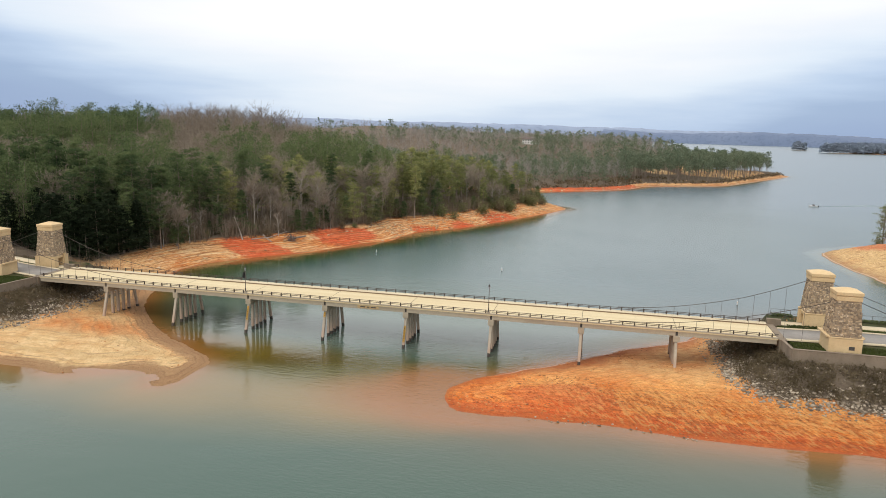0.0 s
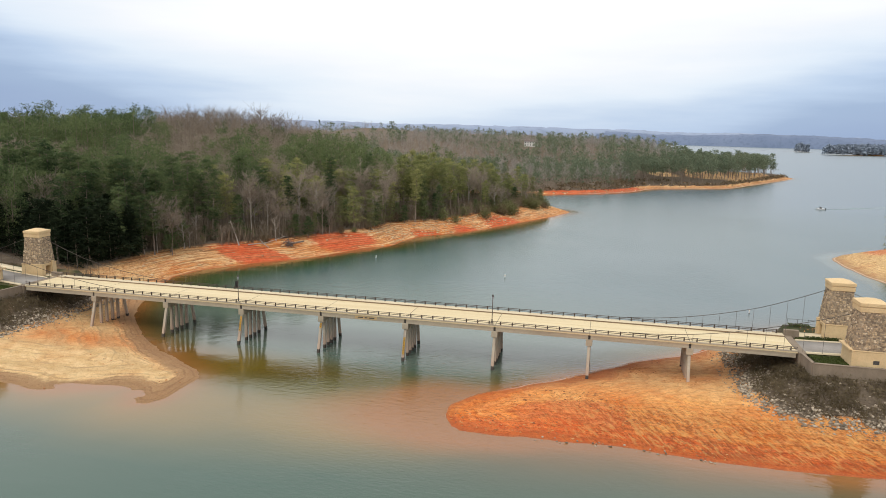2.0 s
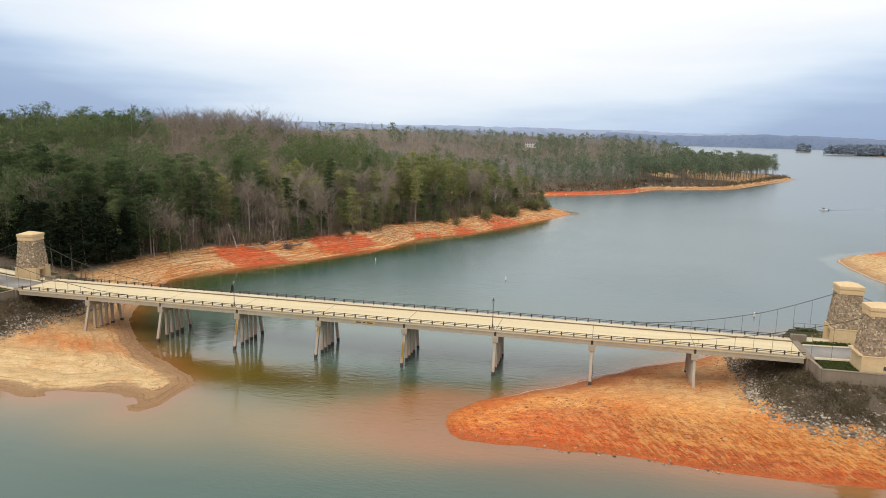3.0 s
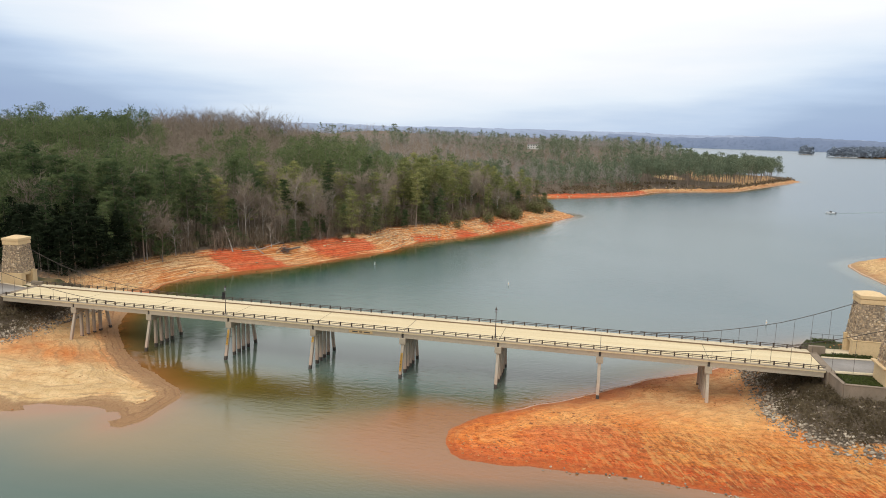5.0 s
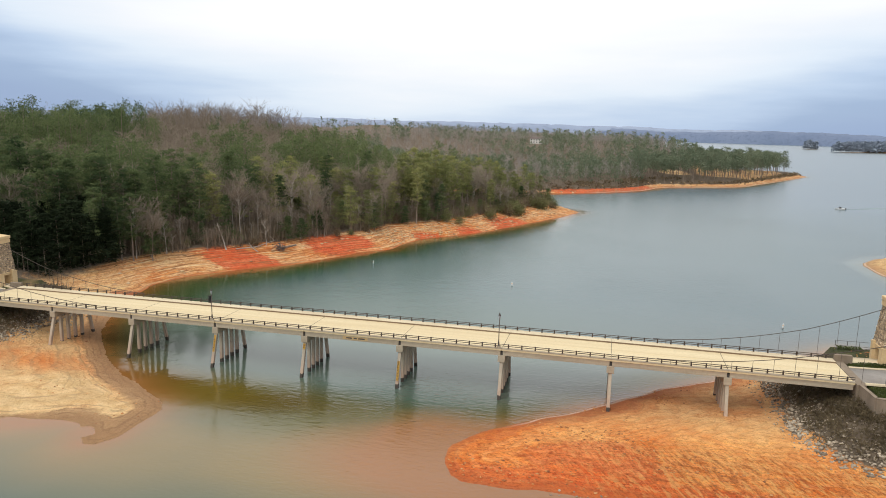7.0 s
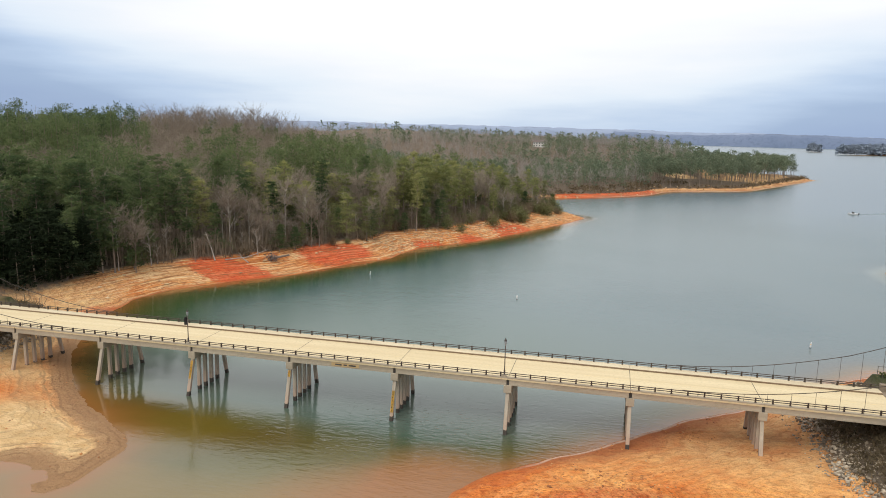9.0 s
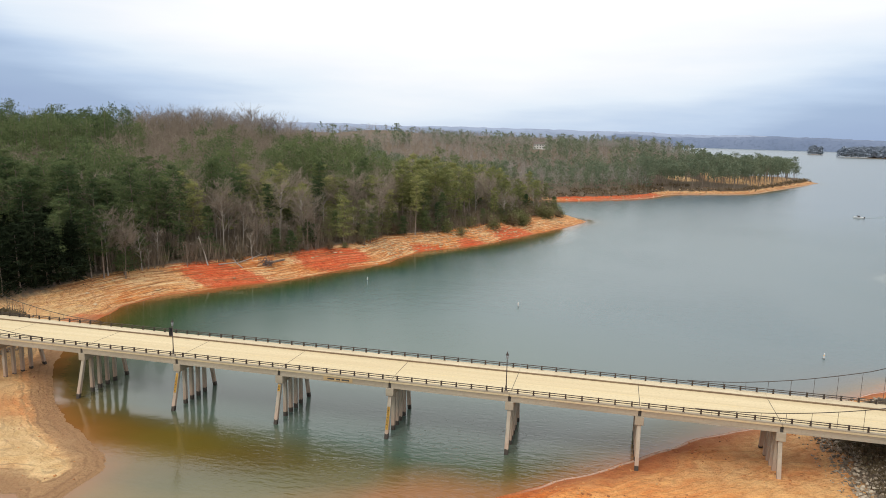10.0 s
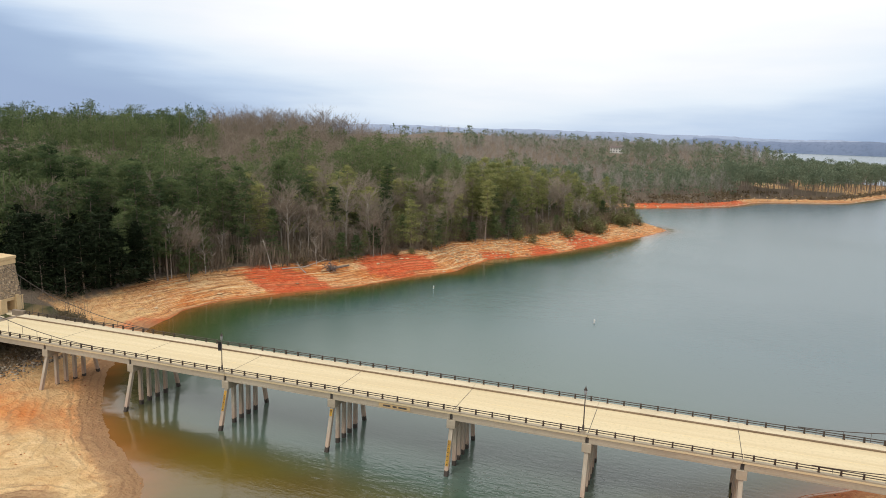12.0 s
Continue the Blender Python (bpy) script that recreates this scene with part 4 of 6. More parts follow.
# ------------------------------------------------------------ stone gate towers
def stonework(width, depth, top_w, top_d, z0, z1, seed):
    """Rough field stones set on the four battered faces, in one mesh."""
    rng = random.Random(seed)
    bm = bmesh.new()
    rows = 21
    for side in range(4):
        w0, w1 = (width, top_w) if side % 2 == 0 else (depth, top_d)
        o0, o1 = (depth, top_d) if side % 2 == 0 else (width, top_w)
        turn = Matrix.Rotation(side * math.pi / 2, 3, "Z")
        for r in range(rows):
            a, c = r / rows, (r + 1) / rows
            u = -0.5
            while u < 0.5:
                du = rng.uniform(0.04, 0.115)
                v = min(0.5, u + du)
                if 0.5 - v < 0.05:
                    v = 0.5
                lo, hi = a + rng.uniform(-0.030, 0.022), c + rng.uniform(-0.022, 0.030)
                proud = rng.uniform(0.03, 0.15)
                quad = []
                for s, q in ((u + 0.006, lo + 0.006), (v - 0.006, lo + 0.006), (v - 0.006, hi - 0.006), (u + 0.006, hi - 0.006)):
                    w, o = w0 + (w1 - w0) * q, o0 + (o1 - o0) * q
                    quad.append(Vector((s * w + rng.uniform(-0.10, 0.10), -o / 2, z0 + (z1 - z0) * q)))
                mid = sum(quad, Vector()) / 4
                inner = [bm.verts.new(turn @ p) for p in quad]
                outer = [bm.verts.new(turn @ (mid + (p - mid) * 0.8 + Vector((0, -proud, 0)))) for p in quad]
                bm.faces.new(outer)
                for i in range(4):
                    bm.faces.new((inner[i], inner[(i + 1) % 4], outer[(i + 1) % 4], outer[i]))
                u = v
    return bm


def tower(x, y, turn, doorway, seed):
    label = "battered fieldstone gate tower with cream stucco base, cap and walk-through" if doorway else "battered fieldstone gate tower with cream stucco base and cap"
    ob = thing("gate_tower", label, "tower", (x, y, 7.3), turn, group="gate towers at the bridge ends")
    W, D, B = 2.5, 2.4, 2.6
    if doorway:
        for s0, s1 in ((-D, -1.15), (0.55, D)):
            part("base_block", box(-W, W, s0, s1, 0, B, soft=0.05), M_STUCCO, ob)
        part("base_lintel", box(-W + 0.01, W - 0.01, -1.15, 0.55, B - 0.35, B - 0.01), M_STUCCO, ob)
        part("door_jamb", box(W - 0.1, W + 0.35, 0.6, 1.25, 0, B + 0.55, soft=0.04), M_STUCCO, ob)
        part("door_jamb", box(-W - 0.35, -W + 0.1, 0.6, 1.25, 0, B + 0.55, soft=0.04), M_STUCCO, ob)
    else:
        part("base_block", box(-W, W, -D, D, 0, B, soft=0.05), M_STUCCO, ob)
        part("base_vent", box(0.55, 1.4, -D - 0.015, -D + 0.1, 0.75, 1.35), M_JOINT, ob, "small dark opening")
        for s in (-1, 1):
            part("base_wing", box(s * W - 0.35, s * W + 0.35, -D + 0.4, D + 0.6, B - 0.02, B + 0.25, soft=0.03), M_STUCCO, ob)
    part("base_ledge", box(-W - 0.06, W + 0.06, -D - 0.06, D + 0.06, B, B + 0.14, soft=0.03), M_STUCCO, ob)
    part("shaft", box(-W + 0.22, W - 0.22, -D + 0.22, D - 0.22, B + 0.1, 8.75, top=(0.5, 0.5)), M_MORTAR, ob)
    part("stonework", stonework(2 * W - 0.46, 2 * D - 0.46, 2 * W - 1.46, 2 * D - 1.46, B + 0.16, 8.7, seed), M_STONE, ob, "grey and brown field stones", "stuff")
    part("cap_band", box(-1.92, 1.92, -1.85, 1.85, 8.66, 9.38, soft=0.04), M_STUCCO, ob)
    part("cap_moulding", box(-1.84, 1.84, -1.77, 1.77, 9.38, 9.53), M_STUCCO, ob)
    part("cap_slab", box(-2.0, 2.0, -1.93, 1.93, 9.52, 10.1, soft=0.05), M_STUCCO, ob)
    bm = bmesh.new()
    add_box(bm, -1.92, 1.92, -1.85, 1.85, 10.08, 10.55, top=(1.45, 1.4))
    part("cap_roof", bm, M_STUCCO, ob)
    return ob


tower(140.9, -2.0, 0, False, 11)
tower(141.15, 13.4, 0, True, 12)
tower(-23.9, 12.0, 6, True, 13)
tower(-27.8, 1.1, 6, False, 14)


def stay(x0, z0, x1, z1, y0, y1, hangers, label, sag=1.75):
    """A drooping cable from a tower to the rail, with upright rods."""
    ob = thing("suspension_cable", label, "cable", (0, 0, 0), group="decorative cables at the towers")
    pts = []
    for i in range(25):
        s = i / 24
        pts.append((x0 + (x1 - x0) * s, y0 + (y1 - y0) * min(1, s * 3.0), z1 + (z0 - z1) * (1 - s) ** sag))
    tube("cable", pts, 0.05, M_IRON, ob, 6)
    for i in range(hangers):
        s = (i + 1.3) / (hangers + 1.0)
        x, z = x0 + (x1 - x0) * s, z1 + (z0 - z1) * (1 - s) ** sag
        y = y0 + (y1 - y0) * min(1, s * 3.0)
        if z > 8.55:
            tube("hanger_rod", [(x, y, 8.0), (x, y, z)], 0.028, M_IRON, ob, 5)


stay(139.0, 15.9, 105.5, 8.6, 12.6, 10.62, 11, "thin dark cable drooping from the stone tower to the rail")
stay(139.0, 15.1, 105.5, 8.6, -1.2, 0.12, 11, "thin dark cable drooping from the stone tower to the rail", 2.0)
stay(-21.9, 15.6, 11.5, 8.6, 12.0, 10.62, 11, "thin dark cable drooping from the stone tower to the rail")
stay(-26.0, 15.6, 9.5, 8.6, 0.4, 0.12, 11, "thin dark cable drooping from the stone tower to the rail")
for x0, y0, x1, y1 in ((142.9, -2, 165, -2), (142.7, 13.4, 166, 14), (-30, 1.5, -55, 6), (-26, 12, -52, 17)):
    ob = thing("anchor_cable", "taut dark cable from the tower down to the ground", "cable", group="anchor cables")
    tube("cable", [(x0, y0, 15.6), ((x0 + x1) / 2, (y0 + y1) / 2, 11.2), (x1, y1, 7.3)], 0.05, M_IRON, ob, 6)

# ------------------------------------------------------------ abutments, walls, road
def wall_run(name, points, thick, z0, z1, label):
    """A wall along a line, a piece for each stretch."""
    ob = thing(name, label, "wall", kind="structure")
    for (ax, ay), (bx, by) in zip(points, points[1:]):
        ln = math.hypot(bx - ax, by - ay)
        p = part("wall_piece", box(-0.02, ln + 0.02, -thick / 2, thick / 2, z0, z1, soft=0.03), M_WALL, ob)
        p.matrix_basis = pose(ax, ay, 0, 0, 0, math.degrees(math.atan2(by - ay, bx - ax)))
        p = part("wall_coping", box(-0.05, ln + 0.05, -thick / 2 - 0.05, thick / 2 + 0.05, z1 + 0.003, z1 + 0.14, soft=0.02), M_WALL, ob)
        p.matrix_basis = pose(ax, ay, 0, 0, 0, math.degrees(math.atan2(by - ay, bx - ax)))
    return ob


wall_run("retaining_wall_east", [(132.6, -0.2), (133.0, -5.2), (190, -5.2)], 0.4, 4.8, 7.62, "grey concrete retaining wall beside the approach")
wall_run("retaining_wall_west", [(-17.2, -0.2), (-18.0, -10.4), (-80, -12)], 0.4, 4.8, 7.62, "grey concrete retaining wall beside the approach")
for name, x0, x1 in (("abutment_east", 132.1, 133.3), ("abutment_west", -17.9, -16.6)):
    ob = thing(name, "concrete bridge abutment under the deck end", "abutment", kind="structure")
    part("back_wall", box(x0, x1, -0.3, 11.0, 3.5, 7.70), M_WALL, ob)
for name, y in (("parapet_east", 10.6), ):
    ob = thing(name, "low concrete end block of the bridge rail", "parapet", kind="structure")
    part("end_block", box(132.1, 134.6, 10.2, 10.9, 7.3, 8.7, soft=0.04), M_WALL, ob)
    part("end_block", box(-19.2, -16.6, 10.2, 10.9, 7.3, 8.5, soft=0.04), M_WALL, ob)


def ribbon(xs, lo, hi, z):
    xs = np.asarray(xs, float)
    mid = road_middle(xs)
    a = np.stack([xs, mid + lo, xs * 0 + z], 1)
    c = np.stack([xs, mid + hi, xs * 0 + z], 1)
    n = len(xs)
    v = np.concatenate([a, c, a - [0, 0, 0.3], c - [0, 0, 0.3]])
    i = np.arange(n - 1)
    f = [np.stack([i, i + 1, i + 1 + n, i + n], 1), np.stack([i + 2 * n, i + 1 + 2 * n, i + 1, i], 1), np.stack([i + n, i + 1 + n, i + 1 + 3 * n, i + 3 * n], 1)]
    return v, np.concatenate(f)


for tag, xs in (("east", np.linspace(133.3, 320, 60)), ("west", np.linspace(-200, -17.95, 70))):
    v, f = ribbon(xs, -3.4, 3.4, ROAD_Z)
    tagged(new("road_" + tag, mesh_from("road", v, f, [M_ASPHALT])), "grey asphalt two-lane approach road", "road", kind="structure")
    for lo, hi in ((-3.75, -3.4), (3.4, 3.75)):
        v, f = ribbon(xs, lo, hi, ROAD_Z + 0.13)
        tagged(new("kerb_" + tag, mesh_from("kerb", v, f, [M_WALKWAY])), "pale concrete kerb beside the approach road", "kerb", kind="structure")
    v, f = ribbon(xs, 7.0 if tag == "east" else 5.6, 9.4 if tag == "east" else 8.0, ROAD_Z - 0.12)
    tagged(new("pavement_" + tag, mesh_from("pavement", v, f, [M_WALKWAY])), "pale concrete footway across the lawn", "pavement", kind="structure")


# ------------------------------------------------------------ trees
def tri_cloud(rng, centres, size, flat=0.55, long=1.0):
    """One small random triangle at each centre."""
    n = len(centres)
    a = rng.normal(size=(n, 3))
    a[:, 2] *= flat
    a /= np.linalg.norm(a, axis=1)[:, None]
    c = rng.normal(size=(n, 3))
    c -= (c * a).sum(1)[:, None] * a
    c /= np.linalg.norm(c, axis=1)[:, None] + 1e-9
    s = size * rng.uniform(0.6, 1.4, size=(n, 1))
    v = np.stack([centres - a * s * long * 0.5 - c * s * 0.4 / long, centres - a * s * long * 0.5 + c * s * 0.4 / long, centres + a * s * long * 0.7], 1)
    return v.reshape(-1, 3), np.arange(n * 3).reshape(n, 3)


def join(*chunks):
    vs, fs, off = [], [], 0
    for v, f in chunks:
        vs.append(v)
        fs.append(f + off)
        off += len(v)
    return np.concatenate(vs), np.concatenate(fs)


def pine_pieces(rng, high, clear, reach, limbs, tufts, size, sides=6, puffs=2):
    """Trunk and needle clumps of one pine: (wood, crown, tone of each crown vertex)."""
    sway = rng.normal(0, 0.014 * high, 2)
    zs = np.linspace(0, high, 6)
    pts = np.stack([sway[0] * (zs / high) ** 2, sway[1] * (zs / high) ** 2, zs], 1)
    base = 0.011 * high + 0.05
    chunks = [tube_arrays(pts, base * (1 - 0.9 * zs / high), sides)]
    cent, tone = [], []
    lobe = rng.uniform(0, 6.28, 3)
    for i in range(limbs):
        s = (i + rng.uniform(0, 1)) / limbs
        z = high * (clear + (1 - clear) * s)
        form = math.sqrt(max(0.10, 1 - ((s - 0.38) / 0.68) ** 2)) if clear > 0.1 else 1.05 - 0.85 * s
        a = i * 2.4 + rng.uniform(-0.6, 0.6)
        r = reach * form * rng.uniform(0.45, 1.1) * (1 + 0.22 * math.sin(2 * a + lobe[0]) + 0.18 * math.sin(7 * s + lobe[1]))
        root = np.array([sway[0] * (z / high) ** 2, sway[1] * (z / high) ** 2, z])
        tip = root + np.array([math.cos(a) * r, math.sin(a) * r, r * rng.uniform(0.0, 0.5)])
        if sides > 4 and i % 2 == 0:
            chunks.append(tube_arrays([root, tip], [base * 0.26, 0.02], 3))
        for p in range(puffs):
            k = max(2, int(tufts / puffs * rng.uniform(0.5, 1.5)))
            mid = root + (tip - root) * (1.0 if p == 0 else rng.uniform(0.3, 0.9)) + rng.normal(0, 0.12 * r, 3) * [1, 1, 0.5]
            wide = 0.30 + 0.17 * r if sides > 4 else 0.45 + 0.30 * r
            cent.append(mid + rng.normal(0, 1, size=(k, 3)) * np.array([wide, wide, (0.42 if sides > 4 else 0.62) * wide]))
            tone.append(np.full(3 * k, rng.uniform(0, 1)))
    k = tufts
    cent.append(np.array([sway[0], sway[1], high]) + rng.normal(0, 1, size=(k, 3)) * (np.array([0.45, 0.45, 0.6]) if sides > 4 else np.array([0.95, 0.95, 0.7])) - [0, 0, 0.6 if sides > 4 else 1.5])
    tone.append(np.full(3 * k, rng.uniform(0.4, 1)))
    return join(*chunks), tri_cloud(rng, np.concatenate(cent), size, 0.55 if sides > 4 else 1.0, 1.5 if sides > 4 else 1.05), np.concatenate(tone)


def bare_pieces(rng, high, limbs, twigs, width, sides=5, forks=1):
    """Trunk with limbs, forks and a haze of fine twigs of one leafless tree."""
    zs = np.linspace(0, high * 0.86, 5)
    lean = rng.normal(0, 0.025 * high, 2)
    pts = np.stack([lean[0] * (zs / high) ** 1.5, lean[1] * (zs / high) ** 1.5, zs], 1)
    base = 0.009 * high + 0.04
    wood = [tube_arrays(pts, base * (1 - 0.8 * zs / zs[-1]), sides)]
    tv, tone = [], []
    low = rng.uniform(0.28, 0.5)
    for i in range(limbs):
        s = rng.uniform(low, 1.0)
        root = np.array([np.interp(s * zs[-1], zs, pts[:, k]) for k in range(3)])
        a = i * 2.4 + rng.uniform(-0.5, 0.5)
        r = high * rng.uniform(0.13, 0.25) * (1.2 - 0.6 * s)
        tip = root + np.array([math.cos(a) * r, math.sin(a) * r, r * rng.uniform(0.6, 1.5)])
        if sides > 3:
            wood.append(tube_arrays([root, (root + tip) / 2 + [0, 0, 0.08 * r], tip], [base * 0.38, base * 0.24, 0.03], 3))
        for k in range(forks):
            o0 = root + (tip - root) * rng.uniform(0.25, 0.8)
            d0 = (tip - root) * rng.uniform(0.35, 0.7) + rng.normal(0, 0.28 * r, 3)
            if forks == 1:
                o0, d0 = root, tip - root
            o = o0 + d0 * rng.uniform(0.15, 1.0, size=(twigs, 1))
            d = d0 / (np.linalg.norm(d0) + 1e-9) * 0.8 + rng.normal(0, 0.6, size=(twigs, 3)) + [0, 0, 0.3]
            e = o + d * r * rng.uniform(0.15, 0.5, size=(twigs, 1))
            side = np.cross(d, rng.normal(size=(twigs, 3)))
            side /= np.linalg.norm(side, axis=1)[:, None] + 1e-9
            tv.append(np.stack([o - side * width, o + side * width, e], 1).reshape(-1, 3))
            tone.append(np.full(3 * twigs, rng.uniform(0, 1)))
    tv = np.concatenate(tv)
    return join(*wood), (tv, np.arange(len(tv)).reshape(-1, 3)), np.concatenate(tone)


def bush_pieces(rng, high, reach, n, size):
    cent = rng.normal(0, 1, size=(n, 3)) * np.array([reach * 0.42, reach * 0.42, high * 0.24]) + [0, 0, high * 0.45]
    cent[:, 2] = np.abs(cent[:, 2])
    stems = [tube_arrays([(0, 0, -0.3), tuple(rng.normal(0, reach * 0.25, 2)) + (high * 0.7,)], [0.07, 0.02], 3) for _ in range(4)]
    return join(*stems), tri_cloud(rng, cent, size, 0.8), np.repeat(rng.uniform(0, 1, n), 3)


rng = np.random.default_rng(5)
SORTS = {}


def sort_tree(name, pieces, mat_wood, mat_crown):
    (wv, wf), (cv, cf), tone = pieces
    SORTS.setdefault(name, []).append((mesh_from(name + "_trunk", wv, wf, [mat_wood]), mesh_from(name + "_crown", cv, cf, [mat_crown], None, 0.55 * tone + 0.45 * rng.uniform())))


# the first five pines are dark and blue-green, the other five lighter and olive
for i in range(10):
    h = rng.uniform(21, 28)
    sort_tree("pine_tree", pine_pieces(rng, h, (0.16, 0.42, 0.28, 0.35, 0.22)[i % 5] + rng.uniform(-0.05, 0.05), rng.uniform(3.0, 4.4), 40, 62, 0.40), M_BARK, M_NEEDLE if i < 5 else M_OLIVE)
for i in range(7):
    sort_tree("bare_tree", bare_pieces(rng, rng.uniform(18, 26), 22, 18, 0.036, 5, 5), M_DEADWOOD if i % 2 == 0 else M_BARK, M_TWIG)
for i in range(6):
    sort_tree("young_pine", pine_pieces(rng, rng.uniform(8, 14), 0.08, rng.uniform(2.0, 3.0), 30, 46, 0.36), M_BARK, M_YOUNG_LIT if i % 2 else M_NEEDLE)
for i in range(5):
    sort_tree("bare_sapling", bare_pieces(rng, rng.uniform(6, 11), 14, 12, 0.022, 5, 3), M_DEADWOOD if i % 2 else M_BARK, M_TWIG)
for i in range(4):
    sort_tree("shrub", bush_pieces(rng, rng.uniform(2.0, 4.0), rng.uniform(1.6, 2.6), 520, 0.32), M_BARK, M_BRUSH if i % 2 else M_UNDER)
for i in range(3):
    sort_tree("dark_cedar", pine_pieces(rng, rng.uniform(9, 13), 0.02, rng.uniform(3.0, 4.0), 32, 44, 0.45), M_BARK, M_CEDAR_SHADE)

LABELS = {"dark_cedar": ("near-black evergreen cedar standing in for deep shade", "tree"), "bare_sapling": ("thin leafless grey sapling at the forest edge", "tree"), "pine_tree": ("tall dark green pine on the wooded lake bank", "tree"), "bare_tree": ("leafless grey-brown hardwood among the pines", "tree"),
          "young_pine": ("young bushy green pine at the forest edge", "tree"), "shrub": ("low scrubby shrub on the bank above the shore", "shrub")}
MADE = {}


def plant(name, x, y, z, scale, turn, sorts=None):
    n = int(rng.choice(sorts)) if sorts else int(rng.integers(len(SORTS[name])))
    m = pose(x, y, z, float(rng.normal(0, 1.5)), float(rng.normal(0, 1.5)), turn)
    if (name, n) in MADE:
        ob = copy_thing(MADE[name, n], m)
    else:
        ob = thing(name, *LABELS[name], group={"pine_tree": "pines of the bank", "bare_tree": "bare trees of the bank", "young_pine": "young pines of the bank", "bare_sapling": "saplings of the bank", "dark_cedar": "cedars by the road", "shrub": "shrubs of the bank"}[name])
        ob.matrix_basis = m
        wood, crown = SORTS[name][n]
        part("trunk", wood, None, ob)
        part("crown", crown, None, ob)
        MADE[name, n] = ob
    ob.scale = (scale,) * 3
    return ob


def scatter(lo_x, hi_x, lo_y, hi_y, pitch):
    xs, ys = np.meshgrid(np.arange(lo_x, hi_x, pitch), np.arange(lo_y, hi_y, pitch))
    xs = xs.ravel() + rng.uniform(-0.5, 0.5, xs.size) * pitch
    ys = ys.ravel() + rng.uniform(-0.5, 0.5, ys.size) * pitch
    return xs, ys


# forest edge along the western bank, tree by tree
xs, ys = scatter(-96, 84, 22, 268, 4.7)
z, d, sp, dw, de = terrain(xs, ys)
edge = (dw > 12.5) & (dw < 38) & ~((xs < -14) & (ys < 30)) & (dw > 9 + 8 * (xs < -5)) & ~((xs < -24) & (ys < 58))
order = np.argsort(dw[edge])
cand = np.stack([xs[edge], ys[edge], z[edge], dw[edge]], 1)[order]
keep = cand[rng.uniform(size=len(cand)) < 0.86]
for x, y, zz, dd in keep[:340]:
    if x > 35 and rng.uniform() < 0.25:
        continue
    pick, mixed = rng.uniform(), float(fbm(77, np.array([x / 24.0]), np.array([y / 24.0]), 2)[0])
    tip = 0.62 + 0.38 * min(1.0, max(0.0, (math.hypot(x - 82, y - 264) - 6) / 75))
    young = pick < (0.50 if dd < 20 else 0.16)
    bare = mixed + 0.5 * (rng.uniform() - 0.5) > (0.70 if y < 95 else 0.58 if y < 165 else 0.40)
    name = "young_pine" if young else "bare_tree" if bare else "pine_tree"
    scale = float(rng.uniform(0.5, 1.15)) if young else float(rng.uniform(0.66, 1.02)) * tip * (0.85 if dd < 18 else 1.0)
    # olive pines vary the wood; their share grows farther off to paint in haze
    dark = rng.uniform() < (0.88 if y < 85 else 0.45 if y < 110 else 0.12 if y < 165 else 0.05)
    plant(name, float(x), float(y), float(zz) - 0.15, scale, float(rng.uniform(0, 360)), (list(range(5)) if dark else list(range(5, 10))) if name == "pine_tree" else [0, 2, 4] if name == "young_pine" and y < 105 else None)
# near-black cedars stand in for the hollow's shade under tall pines in the corner by the road
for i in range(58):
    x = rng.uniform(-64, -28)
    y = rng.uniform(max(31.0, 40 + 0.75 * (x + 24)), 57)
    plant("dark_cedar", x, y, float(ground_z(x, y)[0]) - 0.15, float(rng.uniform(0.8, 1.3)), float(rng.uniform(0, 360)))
for i in range(34):
    x, y = rng.uniform(-96, -27), rng.uniform(52, 66)
    plant("pine_tree", x, y, float(ground_z(x, y)[0]) - 0.15, float(rng.uniform(0.75, 1.05)), float(rng.uniform(0, 360)), list(range(5)))
for x, y, s in ((-79, 38, 0.8), (-70, 34, 0.75), (-66, 40, 0.85), (-59, 35, 0.7), (-52, 37, 0.62), (-44, 42, 0.75), (-30, 47, 0.6), (-27, 58, 0.7), (-34, 52, 0.7), (-29, 56, 0.62), (-84, 52, 1.0), (-57, 51, 0.8), (-47, 54, 0.85)):
    plant("pine_tree", x, y, float(ground_z(x, y)[0]) - 0.15, s, x * 37.0, list(range(5)))
for x, y, s in ((-42.5, 71.5, 1.22), (-38.5, 68.5, 0.9), (-27.5, 60, 0.8), (-61.5, 31, 0.85), (-88, 47, 0.95), (-25.5, 64, 0.7), (-24, 62, 0.75)):
    plant("bare_tree", x, y, float(ground_z(x, y)[0]) - 0.15, s, x * 53.0)
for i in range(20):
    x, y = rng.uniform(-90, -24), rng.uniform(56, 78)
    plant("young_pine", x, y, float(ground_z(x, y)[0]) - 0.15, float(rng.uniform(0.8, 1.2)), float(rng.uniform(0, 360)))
# low green brush where the bank tapers out
n_brush = 0
while n_brush < 40:
    x, y = rng.uniform(24, 80), rng.uniform(160, 262)
    zz, dd = [float(a[0]) for a in terrain(np.array([x]), np.array([y]))[:2]]
    if 7.5 < dd < 20:
        plant("shrub", x, y, zz - 0.1, float(rng.uniform(0.9, 1.8)), float(rng.uniform(0, 360)), [1, 3, 3, 1, 0])
        n_brush += 1
xs, ys = scatter(-60, 84, 26, 268, 4.2)
z, d, sp, dw, de = terrain(xs, ys)
low = (dw > 12.5) & (dw < 24 - 14 * (xs > 150)) & ~((xs < -22) & (ys < 62)) & (rng.uniform(size=len(xs)) < 0.62)
